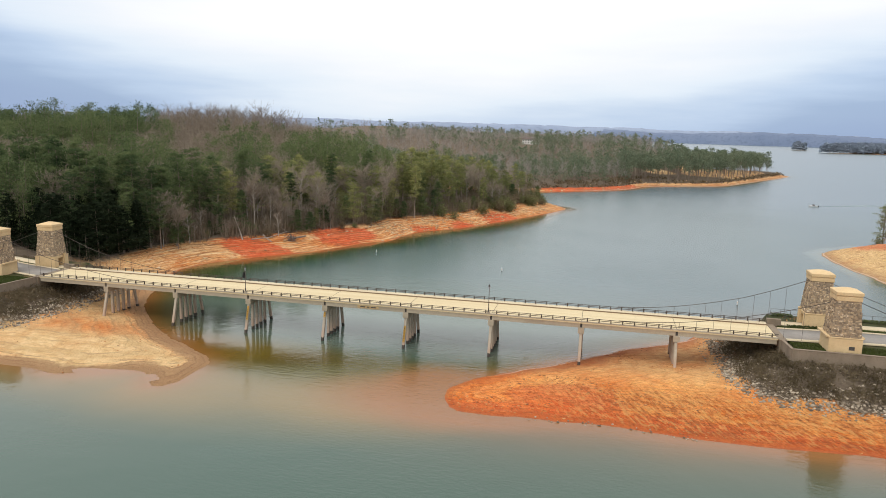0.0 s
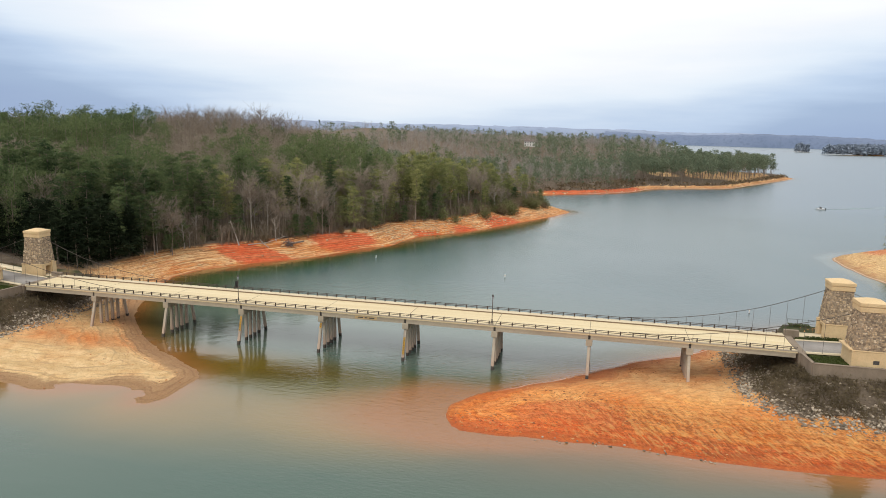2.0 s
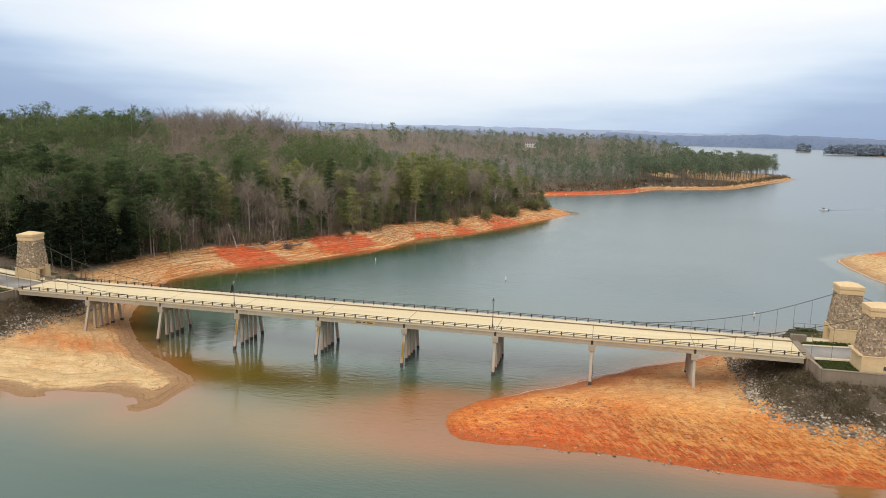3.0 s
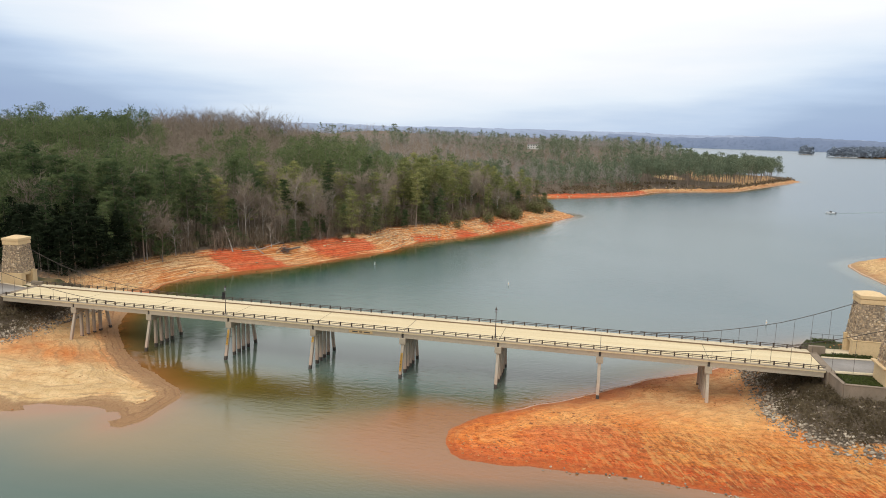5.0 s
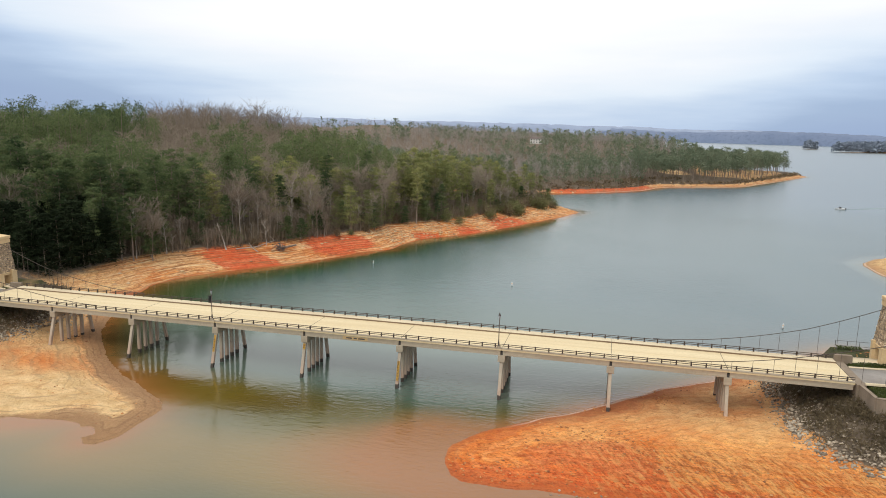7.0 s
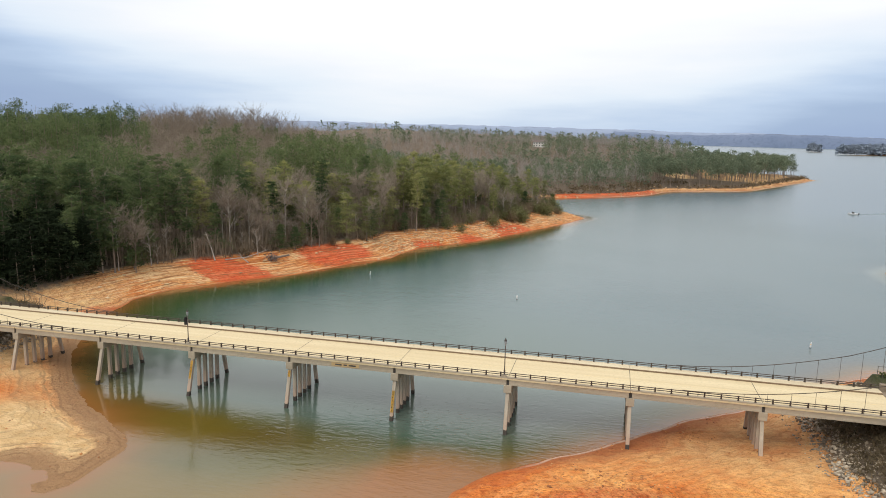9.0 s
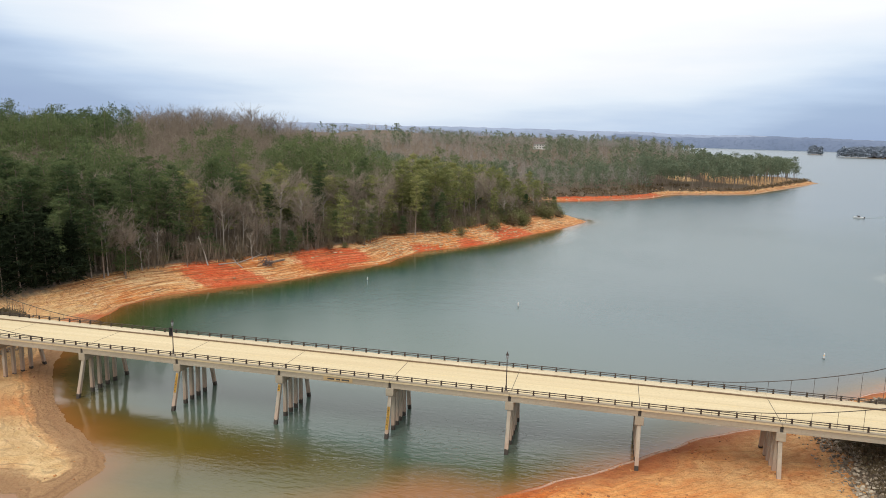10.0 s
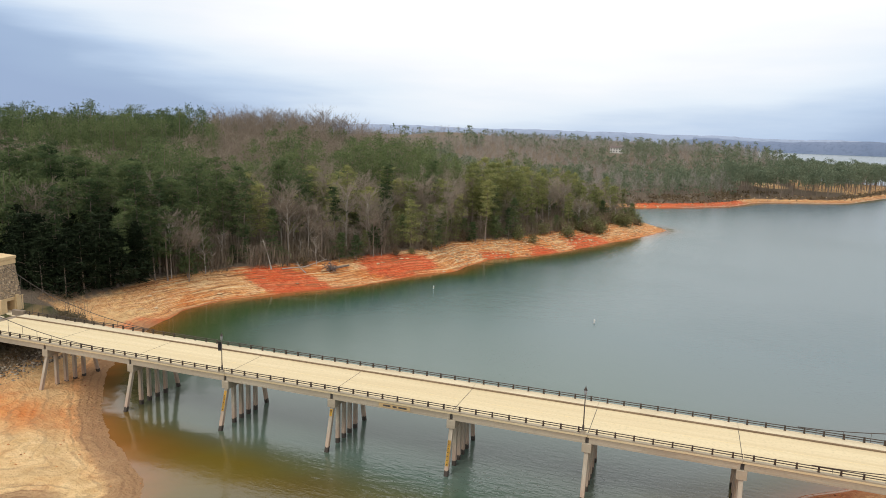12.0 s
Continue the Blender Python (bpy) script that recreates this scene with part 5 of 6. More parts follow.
for x, y, zz in np.stack([xs[low], ys[low], z[low]], 1)[:230]:
    plant("shrub" if rng.uniform() < 0.40 else "bare_sapling", float(x), float(y), float(zz) - 0.1, float(rng.uniform(0.6, 1.25)), float(rng.uniform(0, 360)))
# leafless thicket that fills the space between the trunks
xs, ys = scatter(-60, 84, 26, 268, 1.15)
z, d, sp, dw, de = terrain(xs, ys)
ok = (dw > 13.5) & (dw < 32) & ~((xs < -24) & (ys < 60)) & (fbm(81, xs / 7, ys / 7, 2) > 0.30)
root = np.repeat(np.stack([xs[ok], ys[ok], z[ok]], 1), 14, axis=0)
root[:, :2] += rng.normal(0, 0.5, size=(len(root), 2))
tip = root + rng.normal(0, 1, size=(len(root), 3)) * [0.8, 0.8, 0.4] + np.stack([0 * root[:, 0], 0 * root[:, 0], rng.uniform(0.0, 1.0, len(root)) ** 2 * 6.5 + 0.8], 1)
root[:, 2] += rng.uniform(-0.2, 1.6, len(root))
side = rng.normal(0, 1, size=(len(root), 3)) * [0.05, 0.05, 0.0]
tv = np.stack([root - side, root + side, tip], 1).reshape(-1, 3)
tagged(new("thicket", mesh_from("thicket", tv, np.arange(len(tv)).reshape(-1, 3), [M_THICKET], None, np.repeat(rng.uniform(0, 1, len(root)), 3))), "grey-brown leafless thicket under the trees", "thicket", kind="stuff")


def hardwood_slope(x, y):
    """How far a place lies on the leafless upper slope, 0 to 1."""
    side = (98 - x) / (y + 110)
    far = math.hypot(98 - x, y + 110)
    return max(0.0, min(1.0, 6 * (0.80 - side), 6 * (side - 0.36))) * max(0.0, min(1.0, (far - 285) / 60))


def forest(name, places, pine_share, kit, label, crowns=None):
    """Many trees farther off, joined into one object."""
    ov = 0
    allv, allf, alli, allt = [], [], [], []
    for x, y, z, s in places:
        mixed = float(fbm(77, np.array([x / 34.0]), np.array([y / 34.0]), 2)[0]) + rng.normal(0, 0.12)
        side = (98 - x) / (y + 110) if y < 400 else 0
        ever = mixed < pine_share - 0.40 * hardwood_slope(x, y) + 0.10 * max(0.0, min(1.0, (side - 0.68) * 10))
        if hardwood_slope(x, y) > 0.5:
            s = s * (0.90 if ever else 1.06)
        elif ever and kit is MID:
            s = s * 1.14
        group = kit[0] if ever else kit[1]
        (a, af), (c, cfc), shade = group[int(rng.integers(len(group)))]
        # west_shade puts shade into the tree tone: darker west, paler east
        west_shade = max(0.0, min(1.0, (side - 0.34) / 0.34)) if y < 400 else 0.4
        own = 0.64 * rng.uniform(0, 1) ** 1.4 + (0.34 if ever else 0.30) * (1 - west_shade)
        turn = rng.uniform(0, 2 * math.pi)
        rot = np.array([[math.cos(turn), -math.sin(turn), 0], [math.sin(turn), math.cos(turn), 0], [0, 0, 1]])
        for v, f, m in ((a, af, 0), (c, cfc, 1 if ever else 2)):
            allv.append((v @ rot.T) * s + [x, y, z])
            allf.append(f + ov)
            alli.append(np.full(len(f), m))
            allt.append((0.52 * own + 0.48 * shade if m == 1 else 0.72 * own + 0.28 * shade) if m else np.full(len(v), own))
            ov += len(v)
    if not allv:
        return
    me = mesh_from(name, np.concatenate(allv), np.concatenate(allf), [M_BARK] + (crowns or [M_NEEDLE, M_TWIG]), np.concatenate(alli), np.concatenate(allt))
    tagged(new(name, me), label, "forest", kind="stuff")


MID = ([pine_pieces(rng, rng.uniform(17, 23), 0.26, rng.uniform(2.6, 3.7), 20, 34, 0.42, 3) for _ in range(8)],
       [bare_pieces(rng, rng.uniform(16, 22), 18, 7, 0.05, 3, 4) for _ in range(8)])
FAR = ([pine_pieces(rng, rng.uniform(15, 21), 0.20, rng.uniform(2.8, 3.8), 13, 13, 1.0, 3, 1) for _ in range(6)],
       [bare_pieces(rng, rng.uniform(14, 19), 16, 10, 0.10, 3) for _ in range(6)])
TINY = ([pine_pieces(rng, rng.uniform(14, 19), 0.15, 4.0, 8, 5, 2.2, 3, 1) for _ in range(4)],
        [bare_pieces(rng, rng.uniform(13, 17), 9, 4, 0.32, 3) for _ in range(4)])


def choose(lo_x, hi_x, lo_y, hi_y, pitch, test):
    xs, ys = scatter(lo_x, hi_x, lo_y, hi_y, pitch)
    z, d, sp, dw, de = terrain(xs, ys)
    ok = test(xs, ys, d, dw, de)
    return np.stack([xs[ok], ys[ok], z[ok] - 0.2, rng.uniform(0.78, 1.10, ok.sum())], 1)


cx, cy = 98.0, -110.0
ISLAND = ([pine_pieces(rng, rng.uniform(20, 27), 0.0, 5.5, 9, 7, 4.2, 3, 1) for _ in range(4)], [])
LIGHT = ([pine_pieces(rng, rng.uniform(16, 22), 0.28, rng.uniform(2.6, 3.7), 16, 29, 0.52, 3) for _ in range(8)],
         [bare_pieces(rng, rng.uniform(16, 22), 20, 12, 0.06, 3) for _ in range(8)])


# crown colours with distance haze painted in
HAZED = [M_PINE_HAZED, M_TWIG_HAZED]


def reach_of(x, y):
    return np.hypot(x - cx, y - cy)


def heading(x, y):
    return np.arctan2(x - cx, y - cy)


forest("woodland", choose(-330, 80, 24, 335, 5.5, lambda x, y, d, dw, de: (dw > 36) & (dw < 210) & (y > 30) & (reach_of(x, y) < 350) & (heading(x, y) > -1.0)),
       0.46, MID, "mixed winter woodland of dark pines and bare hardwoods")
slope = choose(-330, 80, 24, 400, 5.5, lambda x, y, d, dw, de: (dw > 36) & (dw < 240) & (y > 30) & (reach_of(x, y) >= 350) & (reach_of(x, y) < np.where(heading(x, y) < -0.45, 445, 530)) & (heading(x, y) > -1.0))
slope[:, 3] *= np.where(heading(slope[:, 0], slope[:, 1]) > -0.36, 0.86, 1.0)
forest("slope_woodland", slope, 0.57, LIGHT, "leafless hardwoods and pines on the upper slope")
# tall bare hardwoods along the crest of the hill
CREST = ([], [bare_pieces(rng, rng.uniform(21, 25), 26, 7, 0.05, 4, 4) for _ in range(5)])
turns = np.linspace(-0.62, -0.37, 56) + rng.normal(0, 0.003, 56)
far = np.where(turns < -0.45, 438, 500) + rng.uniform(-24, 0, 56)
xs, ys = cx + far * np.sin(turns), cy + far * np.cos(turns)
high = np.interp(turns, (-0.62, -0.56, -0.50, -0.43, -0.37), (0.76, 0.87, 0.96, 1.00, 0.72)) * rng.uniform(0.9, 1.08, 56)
forest("crest_hardwoods", np.stack([xs, ys, ground_z(xs, ys) - 0.2, high], 1), -9, CREST, "tall leafless hardwoods along the crest of the hill", HAZED)
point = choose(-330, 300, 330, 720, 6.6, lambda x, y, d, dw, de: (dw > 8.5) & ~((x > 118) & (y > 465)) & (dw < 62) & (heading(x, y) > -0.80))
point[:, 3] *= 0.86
forest("point_woodland", point, 0.60, FAR, "pines and bare trees along the farther point", HAZED)
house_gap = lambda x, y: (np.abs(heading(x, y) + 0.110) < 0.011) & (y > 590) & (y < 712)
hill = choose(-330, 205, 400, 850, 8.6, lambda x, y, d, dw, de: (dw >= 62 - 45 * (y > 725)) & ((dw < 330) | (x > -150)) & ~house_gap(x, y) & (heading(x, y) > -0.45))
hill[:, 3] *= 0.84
forest("point_hill_woodland", hill, 0.38, FAR, "hazed winter woods on the low hill behind the point", HAZED)
xs, ys = scatter(40, 300, 345, 720, 2.4)
z, d, sp, dw, de = terrain(xs, ys)
ok = (dw > 5.5) & (dw < 24 - 14 * (xs > 150)) & (fbm(91, xs / 9, ys / 9, 2) > 0.42 - 0.1 * (dw < 10))
cent = np.repeat(np.stack([xs[ok], ys[ok], z[ok]], 1), 5, axis=0)
cent += rng.normal(0, 1, size=cent.shape) * [1.0, 1.0, 0.6] + [0, 0, 1.1]
v, f = tri_cloud(rng, cent, 1.2, 1.0)
tagged(new("point_brush", mesh_from("point_brush", v, f, [M_UNDER], None, np.repeat(rng.uniform(0, 0.6, len(cent)), 3))), "russet brush along the farther point", "brush", kind="stuff")
TALL = ([pine_pieces(rng, rng.uniform(18, 24), 0.50, rng.uniform(3.2, 4.4), 16, 22, 0.85, 4) for _ in range(6)], FAR[1])
forest("point_pines", choose(118, 268, 465, 720, 7.6, lambda x, y, d, dw, de: (dw > 7.5) & (dw < 62)), 0.80, TALL, "open stand of tall pines on the tip of the point", [M_PINE_HAZED, M_TWIG])
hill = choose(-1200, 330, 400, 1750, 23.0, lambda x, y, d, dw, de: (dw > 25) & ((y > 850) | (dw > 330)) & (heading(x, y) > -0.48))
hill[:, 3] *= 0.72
forest("hill_woodland", hill, 0.38, TINY, "distant wooded hills in winter", HAZED)
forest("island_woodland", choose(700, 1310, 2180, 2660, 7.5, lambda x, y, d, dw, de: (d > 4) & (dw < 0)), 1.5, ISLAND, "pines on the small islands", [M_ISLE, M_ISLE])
forest("east_woodland", choose(196, 330, 120, 330, 8.0, lambda x, y, d, dw, de: (de > 14) & (x > 204)), 0.55, LIGHT, "trees on the eastern shore")

for x, y, s, name in ((203.5, 162.5, 0.7, "pine_tree"), (207, 160, 0.62, "pine_tree"), (205, 158.5, 1.2, "shrub"), (209, 165, 0.8, "pine_tree"), (201.8, 161.5, 1.0, "shrub"), (206, 168, 0.7, "bare_tree"), (212, 156, 0.75, "pine_tree")):
    plant(name, x, y, float(ground_z(x, y)[0]) - 0.15, s, x * 11.0)

# ------------------------------------------------------------ stones, weeds and driftwood
def icosahedron():
    g = (1 + 5 ** 0.5) / 2
    v = np.array([(-1, g, 0), (1, g, 0), (-1, -g, 0), (1, -g, 0), (0, -1, g), (0, 1, g), (0, -1, -g), (0, 1, -g), (g, 0, -1), (g, 0, 1), (-g, 0, -1), (-g, 0, 1)], float)
    f = np.array([(0, 11, 5), (0, 5, 1), (0, 1, 7), (0, 7, 10), (0, 10, 11), (1, 5, 9), (5, 11, 4), (11, 10, 2), (10, 7, 6), (7, 1, 8),
                  (3, 9, 4), (3, 4, 2), (3, 2, 6), (3, 6, 8), (3, 8, 9), (4, 9, 5), (2, 4, 11), (6, 2, 10), (8, 6, 7), (9, 8, 1)])
    return v / np.linalg.norm(v[0]), f


ICO_V, ICO_F = icosahedron()
OCT_V = np.array([(1, 0, 0), (-1, 0, 0), (0, 1, 0), (0, -1, 0), (0, 0, 1), (0, 0, -1)], float)
OCT_F = np.array([(0, 2, 4), (2, 1, 4), (1, 3, 4), (3, 0, 4), (2, 0, 5), (1, 2, 5), (3, 1, 5), (0, 3, 5)])


def stones(name, xs, ys, sizes, label, mat, sink=0.25, flat=0.7, form=None):
    """Loose stones lying on the ground, joined."""
    zs = ground_z(xs, ys)
    vs, fs = [], []
    form_v, form_f = form or (ICO_V, ICO_F)
    n = len(form_v)
    for i, (x, y, z, s) in enumerate(zip(xs, ys, zs, sizes)):
        q = Euler(rng.uniform(0, 6.28, 3)).to_matrix()
        v = form_v * rng.uniform(0.55, 1.3, size=(n, 1)) @ np.array(q).T * np.array([rng.uniform(0.8, 1.3), rng.uniform(0.7, 1.1), flat]) * s
        vs.append(v + [x, y, z + s * (flat - sink) * 0.6])
        fs.append(form_f + n * i)
    tagged(new(name, mesh_from(name, np.concatenate(vs), np.concatenate(fs), [mat])), label, "stones", kind="stuff")


def slope_points(n, east):
    if east:
        x, y = rng.uniform(112, 200, n), rng.uniform(-24, 26, n)
        rim = np.hypot(np.maximum(133.2 - x, 0), np.maximum(np.maximum(-5.1 - y, y - 20), 0))
    else:
        x, y = rng.uniform(-70, 4, n), rng.uniform(-30, 22, n)
        rim = np.hypot(np.maximum(x + 17.8, 0), np.maximum(np.maximum(-10.5 - y, y - 19), 0))
    return x, y, rim


for east, tag, n in ((True, "east", 60000), (False, "west", 50000)):
    x, y, rim = slope_points(n, east)
    # dense at the toe, thinner towards the crest, some rolled out on the sand
    chance = np.where(rim < 0.3, 0, np.where(rim < 5.0, 0.10, np.where(rim < 6.8, 0.42, np.where(rim < 10.2, 0.80, np.where(rim < 12.0, 0.14, 0)))))
    ok = rng.uniform(size=n) < chance
    stones("riprap_" + tag, x[ok], y[ok], (0.12 + 0.30 * rng.uniform(0, 1, ok.sum()) ** 2.5) * np.where(rim[ok] > 10.2, 0.6, 1.0), "grey and white riprap stones on the bridge embankment", M_ROCK, form=(OCT_V, OCT_F))
    x, y, rim = slope_points(15000, east)
    ok = (rim > 0.2) & (rim < 8.2) & ((y < 18) | (not east)) & (rng.uniform(size=len(x)) < 1.35 - rim / 8.0) & (fbm(61, x / 5, y / 5, 2) > 0.22)
    x, y = x[ok], y[ok]
    z = ground_z(x, y)
    cent = np.repeat(np.stack([x, y, z + 0.3], 1), 12, axis=0) + rng.normal(0, 1, size=(len(x) * 12, 3)) * [0.42, 0.42, 0.28]
    v, f = tri_cloud(rng, cent, 0.30, 1.6, 1.6)
    tone = np.repeat(fbm(63, cent[:, 0] / 4, cent[:, 1] / 4, 2), 3)
    tagged(new("weeds_" + tag, mesh_from("weeds", v, f, [M_WEED], None, tone)), "dry brown weeds and vines on the embankment", "weeds", kind="stuff")

# slabs and cobbles left bare on the wooded bank
x, y = rng.uniform(-40, 95, 24000), rng.uniform(40, 275, 24000)
d = shore(x, y)[0]
ok = (d > 0.6) & (d < 13) & (rng.uniform(size=len(x)) < np.where(y > 128, 0.95, 0.07) * np.clip(fbm(71, x / 9, y / 9, 2) * 3 - 0.9, 0, 1))
M_SLAB, t, b = material("tan_shore_rock")
geo = t.nodes.new("ShaderNodeNewGeometry")
r = ramp_stops(t.nodes.new("ShaderNodeValToRGB"), [(0.0, (0.38, 0.21, 0.105)), (0.4, (0.54, 0.34, 0.175)), (0.75, (0.64, 0.45, 0.24)), (1.0, (0.80, 0.65, 0.42))])
t.links.new(geo.outputs["Random Per Island"], r.inputs[0])
t.links.new(mix_color(t, spread(t, noise_tex(t, 2.0).outputs["Fac"], 0.4, 0.8), r.outputs[0], (0.30, 0.14, 0.07)), b.inputs["Base Color"])
b.inputs["Roughness"].default_value = 0.9
stones("shore_rocks", x[ok], y[ok], rng.uniform(0.2, 0.8, ok.sum()), "tan rock slabs and cobbles on the drained bank", M_SLAB, 0.3, 0.3)
M_CLOD, t, b = material("clay_clods")
geo = t.nodes.new("ShaderNodeNewGeometry")
r = ramp_stops(t.nodes.new("ShaderNodeValToRGB"), [(0.0, (0.22, 0.085, 0.035)), (0.35, (0.46, 0.17, 0.055)), (0.8, (0.58, 0.25, 0.08)), (1.0, (0.62, 0.35, 0.15))])
t.links.new(geo.outputs["Random Per Island"], r.inputs[0])
t.links.new(r.outputs[0], b.inputs["Base Color"])
b.inputs["Roughness"].default_value = 0.9
# scattered stones on the two spits and the far point
x, y = rng.uniform(-40, 175, 70000), rng.uniform(-32, 22, 70000)
dd = shore(x, y).max(axis=0)
ok = (dd > 0.4) & (dd < 16) & (rng.uniform(size=len(x)) < np.where(x > 60, 0.5, 0.06) * np.clip(fbm(73, x / 6, y / 6, 2) * 3.2 - 1.5, 0, 1))
stones("spit_stones", x[ok], y[ok], 0.06 + 0.2 * rng.uniform(0, 1, ok.sum()) ** 2, "small stones and clods strewn on the clay spits", M_CLOD, 0.3, 0.5, (OCT_V, OCT_F))
x, y = rng.uniform(45, 305, 9000), rng.uniform(350, 715, 9000)
dd = shore(x, y)[0]
ok = (dd > 0.5) & (dd < 14) & (rng.uniform(size=len(x)) < 0.5)
stones("point_rocks", x[ok], y[ok], rng.uniform(0.3, 0.9, ok.sum()), "tan rocks along the farther point", M_SLAB, 0.3, 0.45)


# bits of pale and dark rubble along the waterline of the eastern spit
x, y = rng.uniform(92, 118, 90), rng.uniform(-29.5, -26.0, 90)
dd = shore(x, y).max(axis=0)
ok = (dd > -0.5) & (dd < 0.9)
stones("waterline_stones", x[ok], y[ok], rng.uniform(0.06, 0.22, ok.sum()), "pale and dark rubble at the water's edge", M_ROCK, 0.2, 0.7)


def fallen_trunk(points, radius, label, twigs=5):
    ob = thing("dead_trunk", label, "dead tree", group="driftwood on the bank")
    tube("trunk", points, np.linspace(radius, radius * 0.3, len(points)), M_DEADWOOD, ob, 7)
    a, c = np.array(points[1]), np.array(points[-1])
    for i in range(twigs):
        s = a + (c - a) * rng.uniform(0.2, 0.95)
        tube("branch", [s, s + rng.normal(0, 0.8, 3) + [0, 0, 0.5]], [radius * 0.3, 0.015], M_DEADWOOD, ob, 4)


zb = [float(ground_z(px, py)[0]) for px, py in ((-13.5, 82.0), (-9.5, 86.5), (-2.5, 90), (-24, 60))]
fallen_trunk([(-13.2, 81.8, zb[0] - 0.2), (-15.5, 83.6, zb[0] + 3.2), (-18.4, 85.6, zb[0] + 7.2)], 0.24, "pale leafless dead trunk leaning out from the bank")
fallen_trunk([(-11.0, 83.5, zb[1] + 0.1), (-6, 86.5, zb[1] + 0.6), (-1.5, 91, zb[1] + 2.4)], 0.2, "pale fallen trunk lying on the clay bank")
fallen_trunk([(-4.0, 84.0, zb[1] - 0.4), (-7, 85.8, zb[1] + 0.5), (-9, 88, zb[1] + 1.3)], 0.17, "grey driftwood trunk lying on the clay bank")
# bleached snags standing along the edge of the wood
for x, y, high in ((-3.9, 126.7, 7.5), (1.7, 138.9, 8.0), (-9.8, 107.9, 5.5), (3.5, 143.5, 5.0)):
    z0 = float(ground_z(x, y)[0])
    fallen_trunk([(x, y, z0 - 0.3), (x + 0.2, y + 0.1, z0 + 0.5 * high), (x + 0.1, y + 0.3, z0 + high)], 0.2, "pale bleached snag standing at the forest edge", 7)
ob = thing("root_wad", "upturned reddish root mass at the forest edge", "roots", (-0.8, 92.0, float(ground_z(-0.8, 92.0)[0])))
v, f = tri_cloud(rng, rng.normal(0, 1, size=(160, 3)) * [0.9, 0.5, 0.7] + [0, 0, 0.9], 0.5, 1.0, 1.8)
part("root_mass", mesh_from("root_mass", v, f, [M_ROOF]), None, ob, kind="stuff")
tube("trunk", [(0, 0.2, 0.8), (1.5, 2.5, 1.0), (3, 5, 1.2)], [0.4, 0.33, 0.25], M_BARK, ob, 7)

# ------------------------------------------------------------ buoys, boat
def buoy(x, y, lean, label):
    ob = thing("buoy", label, "buoy", (x, y, 0), group="marker buoys")
    ob.matrix_basis = pose(x, y, 0, lean, lean * 0.7, 0)
    ob.scale = (0.68,) * 3
    tube("float", [(0, 0, -0.5), (0, 0, 0.0), (0, 0, 0.12), (0, 0, 1.55), (0, 0, 1.7)], [0.2, 0.22, 0.22, 0.17, 0.08], M_WHITE, ob, 10)
    tube("stripe", [(0, 0, 0.95), (0, 0, 1.12)], [0.20, 0.20], M_ORANGE, ob, 10)
    tube("skirt", [(0, 0, -0.1), (0, 0, 0.16)], [0.30, 0.28], M_JOINT, ob, 10)


buoy(28.3, 95.5, 16, "white spar buoy leaning on the calm lake")
buoy(73.2, 79.1, 2, "white spar buoy standing on the calm lake")
buoy(135.6, 57.3, 3, "white spar buoy standing on the calm lake")

ob = thing("motor_boat", "small white and dark motor boat under way", "boat", (228, 346, 0.0), 150)
bm = bmesh.new()
outline = [(-2.6, 0.95), (-2.6, -0.95), (0.6, -1.05), (2.0, -0.6), (2.9, 0.0), (2.0, 0.6), (0.6, 1.05)]
lo = [bm.verts.new((px * 0.92, py * 0.7, -0.15)) for px, py in outline]
hi = [bm.verts.new((px, py, 0.75 + 0.05 * max(px, 0))) for px, py in outline]
bm.faces.new(hi)
bm.faces.new(lo[::-1])
for i in range(7):
    bm.faces.new((lo[i], lo[(i + 1) % 7], hi[(i + 1) % 7], hi[i]))
part("hull", bm, M_WHITE, ob)
part("console", box(-0.6, 0.6, -0.6, 0.6, 0.72, 1.5, soft=0.08, top=(0.15, 0.1)), M_JOINT, ob)
part("windscreen", box(0.5, 0.62, -0.6, 0.6, 1.45, 1.85), M_WINDOW, ob)
part("outboard_motor", box(-3.05, -2.55, -0.25, 0.25, 0.2, 1.15, soft=0.06), M_JOINT, ob)
# wake: long low ridges of water behind the boat
M_FOAM = plain("wake_water", (0.30, 0.36, 0.36), (0.20, 0.27, 0.26), 0.4, 0.25)
ob = thing("boat_wake", "low ripple trail behind the boat", "wake", kind="stuff")
for s in (-1, 1):
    tube("wake_ridge", [(230.5, 347.5, -0.02), (250, 361 + s * 1.5, -0.05), (275, 377 + s * 4, -0.08), (310, 398 + s * 8, -0.14)], [0.16, 0.22, 0.24, 0.2], M_FOAM, ob, 6)

# ------------------------------------------------------------ planting, fence at the eastern towers
def hedge(x0, x1, y0, y1, high, label):
    n = int(90 * (x1 - x0) * (y1 - y0))
    cent = np.stack([rng.uniform(x0, x1, n), rng.uniform(y0, y1, n), 7.45 + high * rng.uniform(0, 1, n) ** 0.5], 1)
    v, f = tri_cloud(rng, cent, 0.2, 1.0)
    tagged(new("hedge", mesh_from("hedge", v, f, [M_BRUSH])), label, "hedge", group="clipped hedges by the towers")


hedge(134.6, 138.3, 17.6, 18.8, 0.45, "low clipped dark green hedge on the lawn")
hedge(135.5, 141.5, 9.9, 10.6, 0.4, "low clipped dark green hedge beside the road")
hedge(143.6, 160, 9.9, 10.9, 0.4, "low clipped dark green hedge beside the road")
hedge(143.6, 165, 17.6, 18.8, 0.45, "low clipped dark green hedge on the lawn")
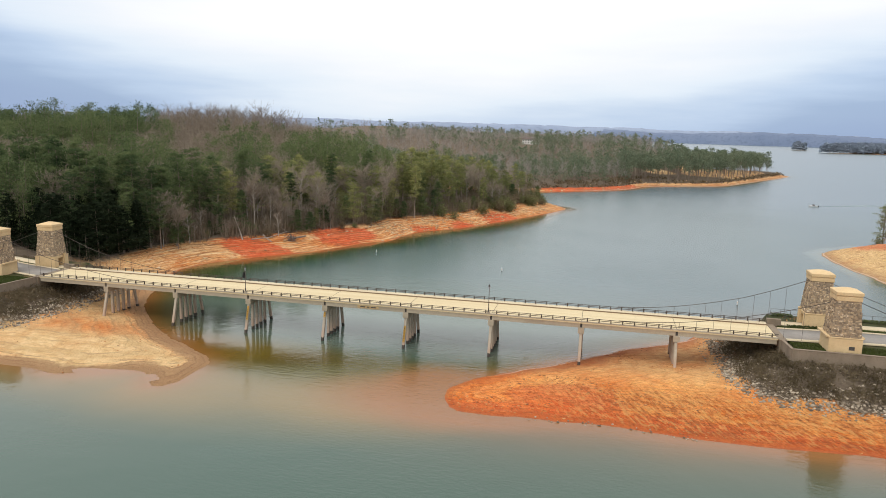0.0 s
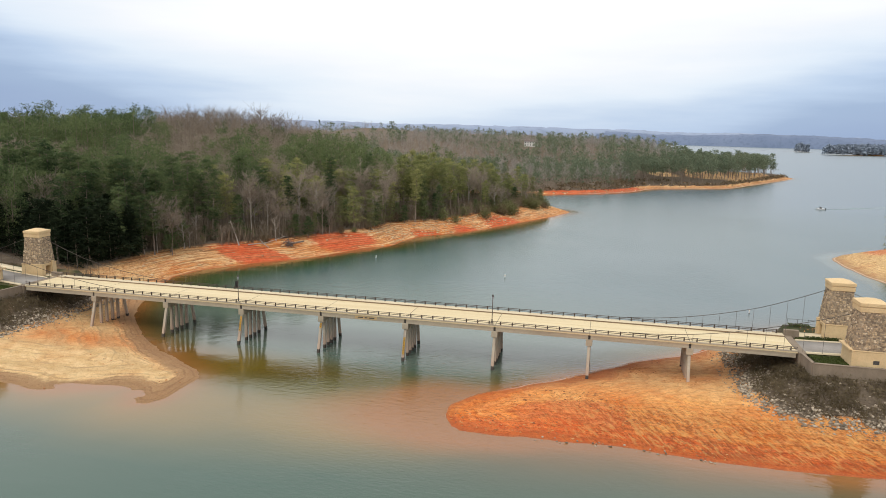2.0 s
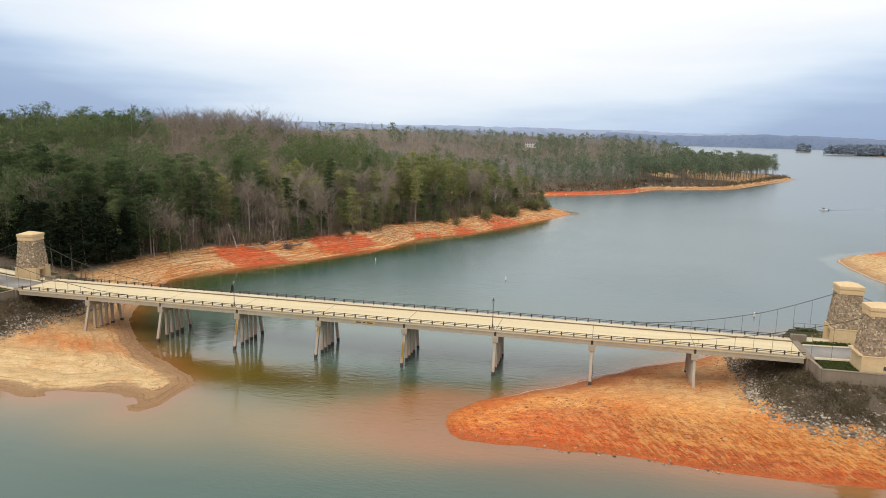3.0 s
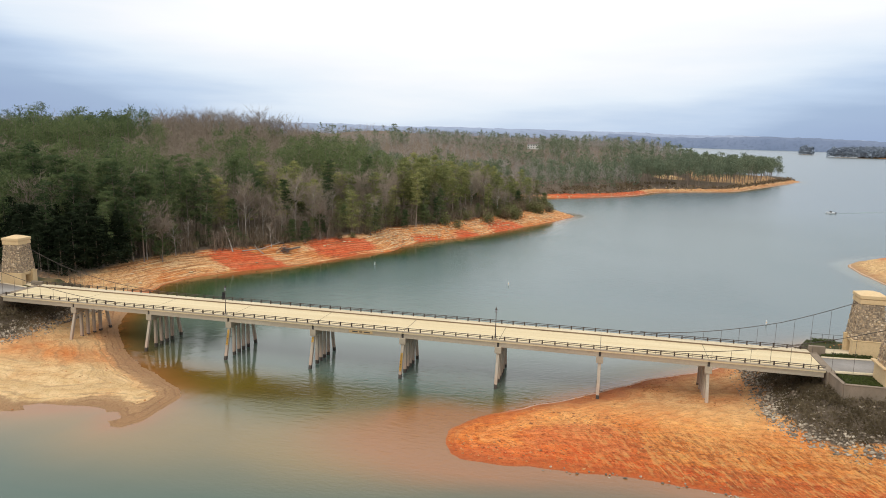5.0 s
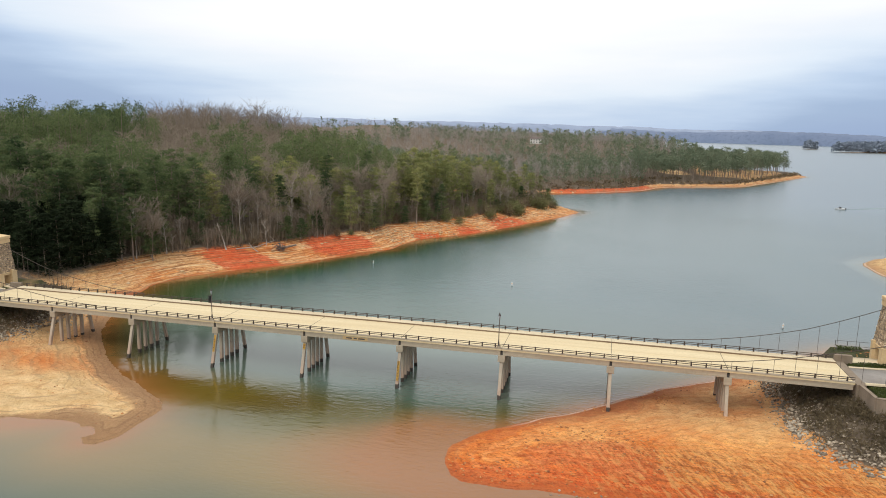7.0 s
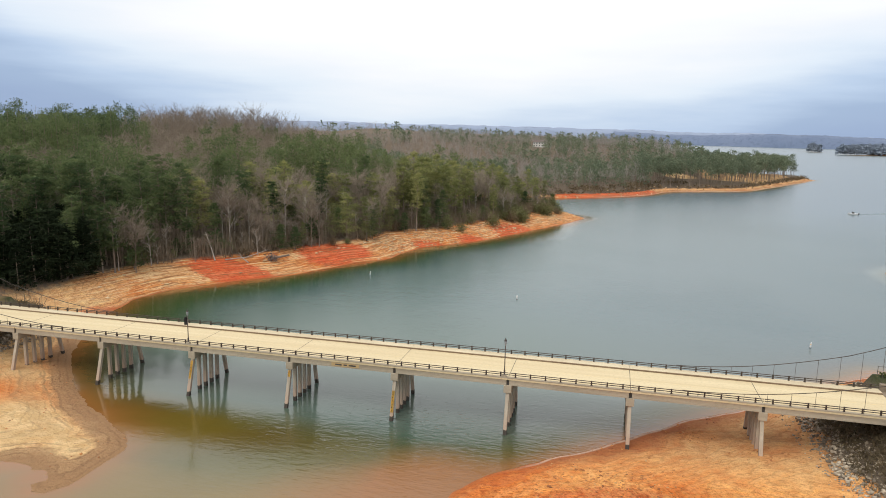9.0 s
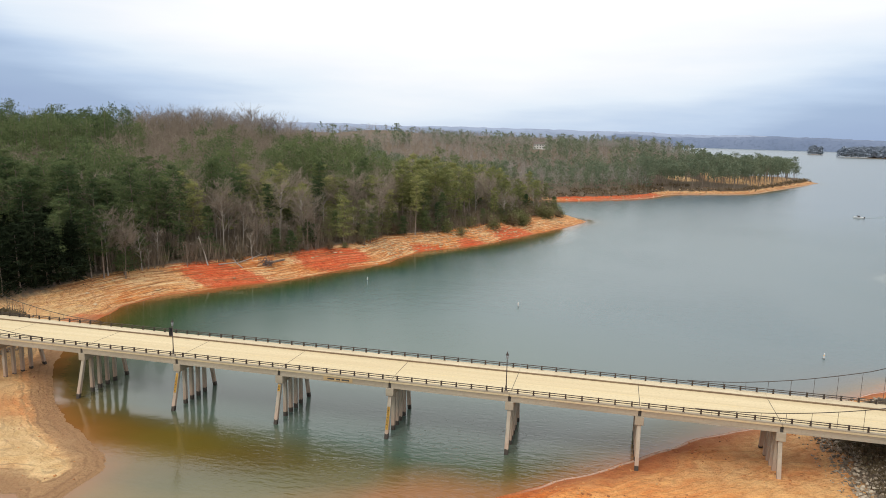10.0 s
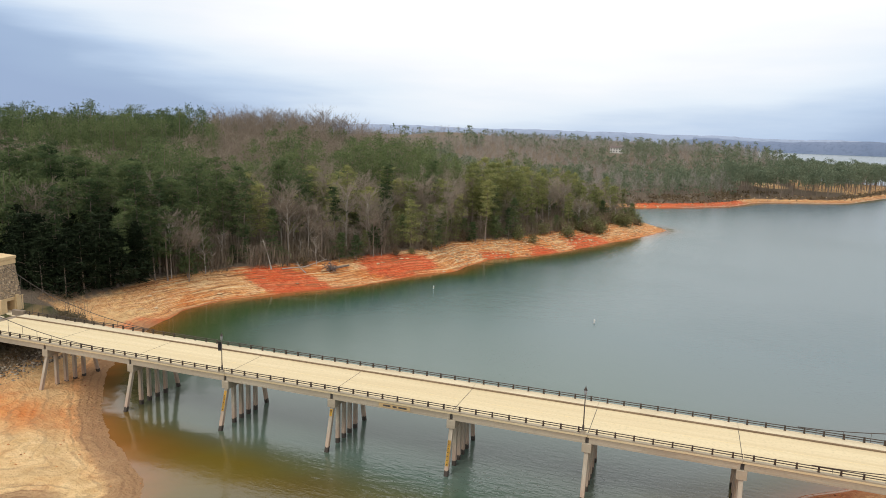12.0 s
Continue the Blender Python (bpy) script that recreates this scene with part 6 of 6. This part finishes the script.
# rough winter grass on the lawns beside the towers
for x0, x1, y0, y1 in ((133.6, 156, -4.9, 0.0), (134.0, 150, 8.4, 10.4), (-42, -18.3, -9.9, -0.3)):
    n = int(55 * (x1 - x0) * (y1 - y0))
    gx, gy = rng.uniform(x0, x1, n), rng.uniform(y0, y1, n)
    gx, gy = gx[gy < road_middle(gx) - 3.9 + 20 * (y0 > 5)], gy[gy < road_middle(gx) - 3.9 + 20 * (y0 > 5)]
    v, f = tri_cloud(rng, np.stack([gx, gy, ground_z(gx, gy) + 0.05], 1), 0.20, 2.0, 1.5)
    tagged(new("lawn_grass", mesh_from("lawn_grass", v, f, [M_GRASS])), "rough dark green winter grass on the lawn", "grass", kind="stuff")
fence = thing("fence", "thin dark metal fence along the lawn's edge", "fence")
fp = box(-0.03, 0.03, -0.03, 0.03, 0, 1.15)
fence_mesh = bpy.data.meshes.new("post")
fp.to_mesh(fence_mesh)
fp.free()
fence_mesh.materials.append(M_IRON)
for i in range(26):
    part("post", fence_mesh, None, fence).location = (134.8 + i * 1.8, 19.6, 7.35)
for h in (0.3, 1.1):
    part("rail", box(134.8, 134.8 + 25 * 1.8, 19.57, 19.63, 7.35 + h, 7.39 + h), M_IRON, fence)

# ------------------------------------------------------------ house on the far hill
def house(x, y, w, dpt, high, turn, label):
    z = float(ground_z(x, y)[0])
    ob = thing("house", label, "house", (x, y, z), turn)
    part("wall", box(-w / 2, w / 2, -dpt / 2, dpt / 2, -2, high), M_HOUSE, ob)
    bm = bmesh.new()
    add_box(bm, -w / 2 - 0.8, w / 2 + 0.8, -dpt / 2 - 0.8, dpt / 2 + 0.8, high, high + 0.42 * high, top=(w * 0.18, dpt * 0.5))
    part("roof", bm, M_ROOF, ob)
    for i in range(5):
        for k in range(2):
            u = -w / 2 + w * (i + 0.5) / 5
            part("window", box(u - w * 0.035, u + w * 0.035, -dpt / 2 - 0.05, -dpt / 2 + 0.1, high * (0.2 + 0.45 * k), high * (0.42 + 0.45 * k)), M_WINDOW, ob)


house(13, 700, 15, 8, 5.5, -6, "large white house among trees on the far hill")
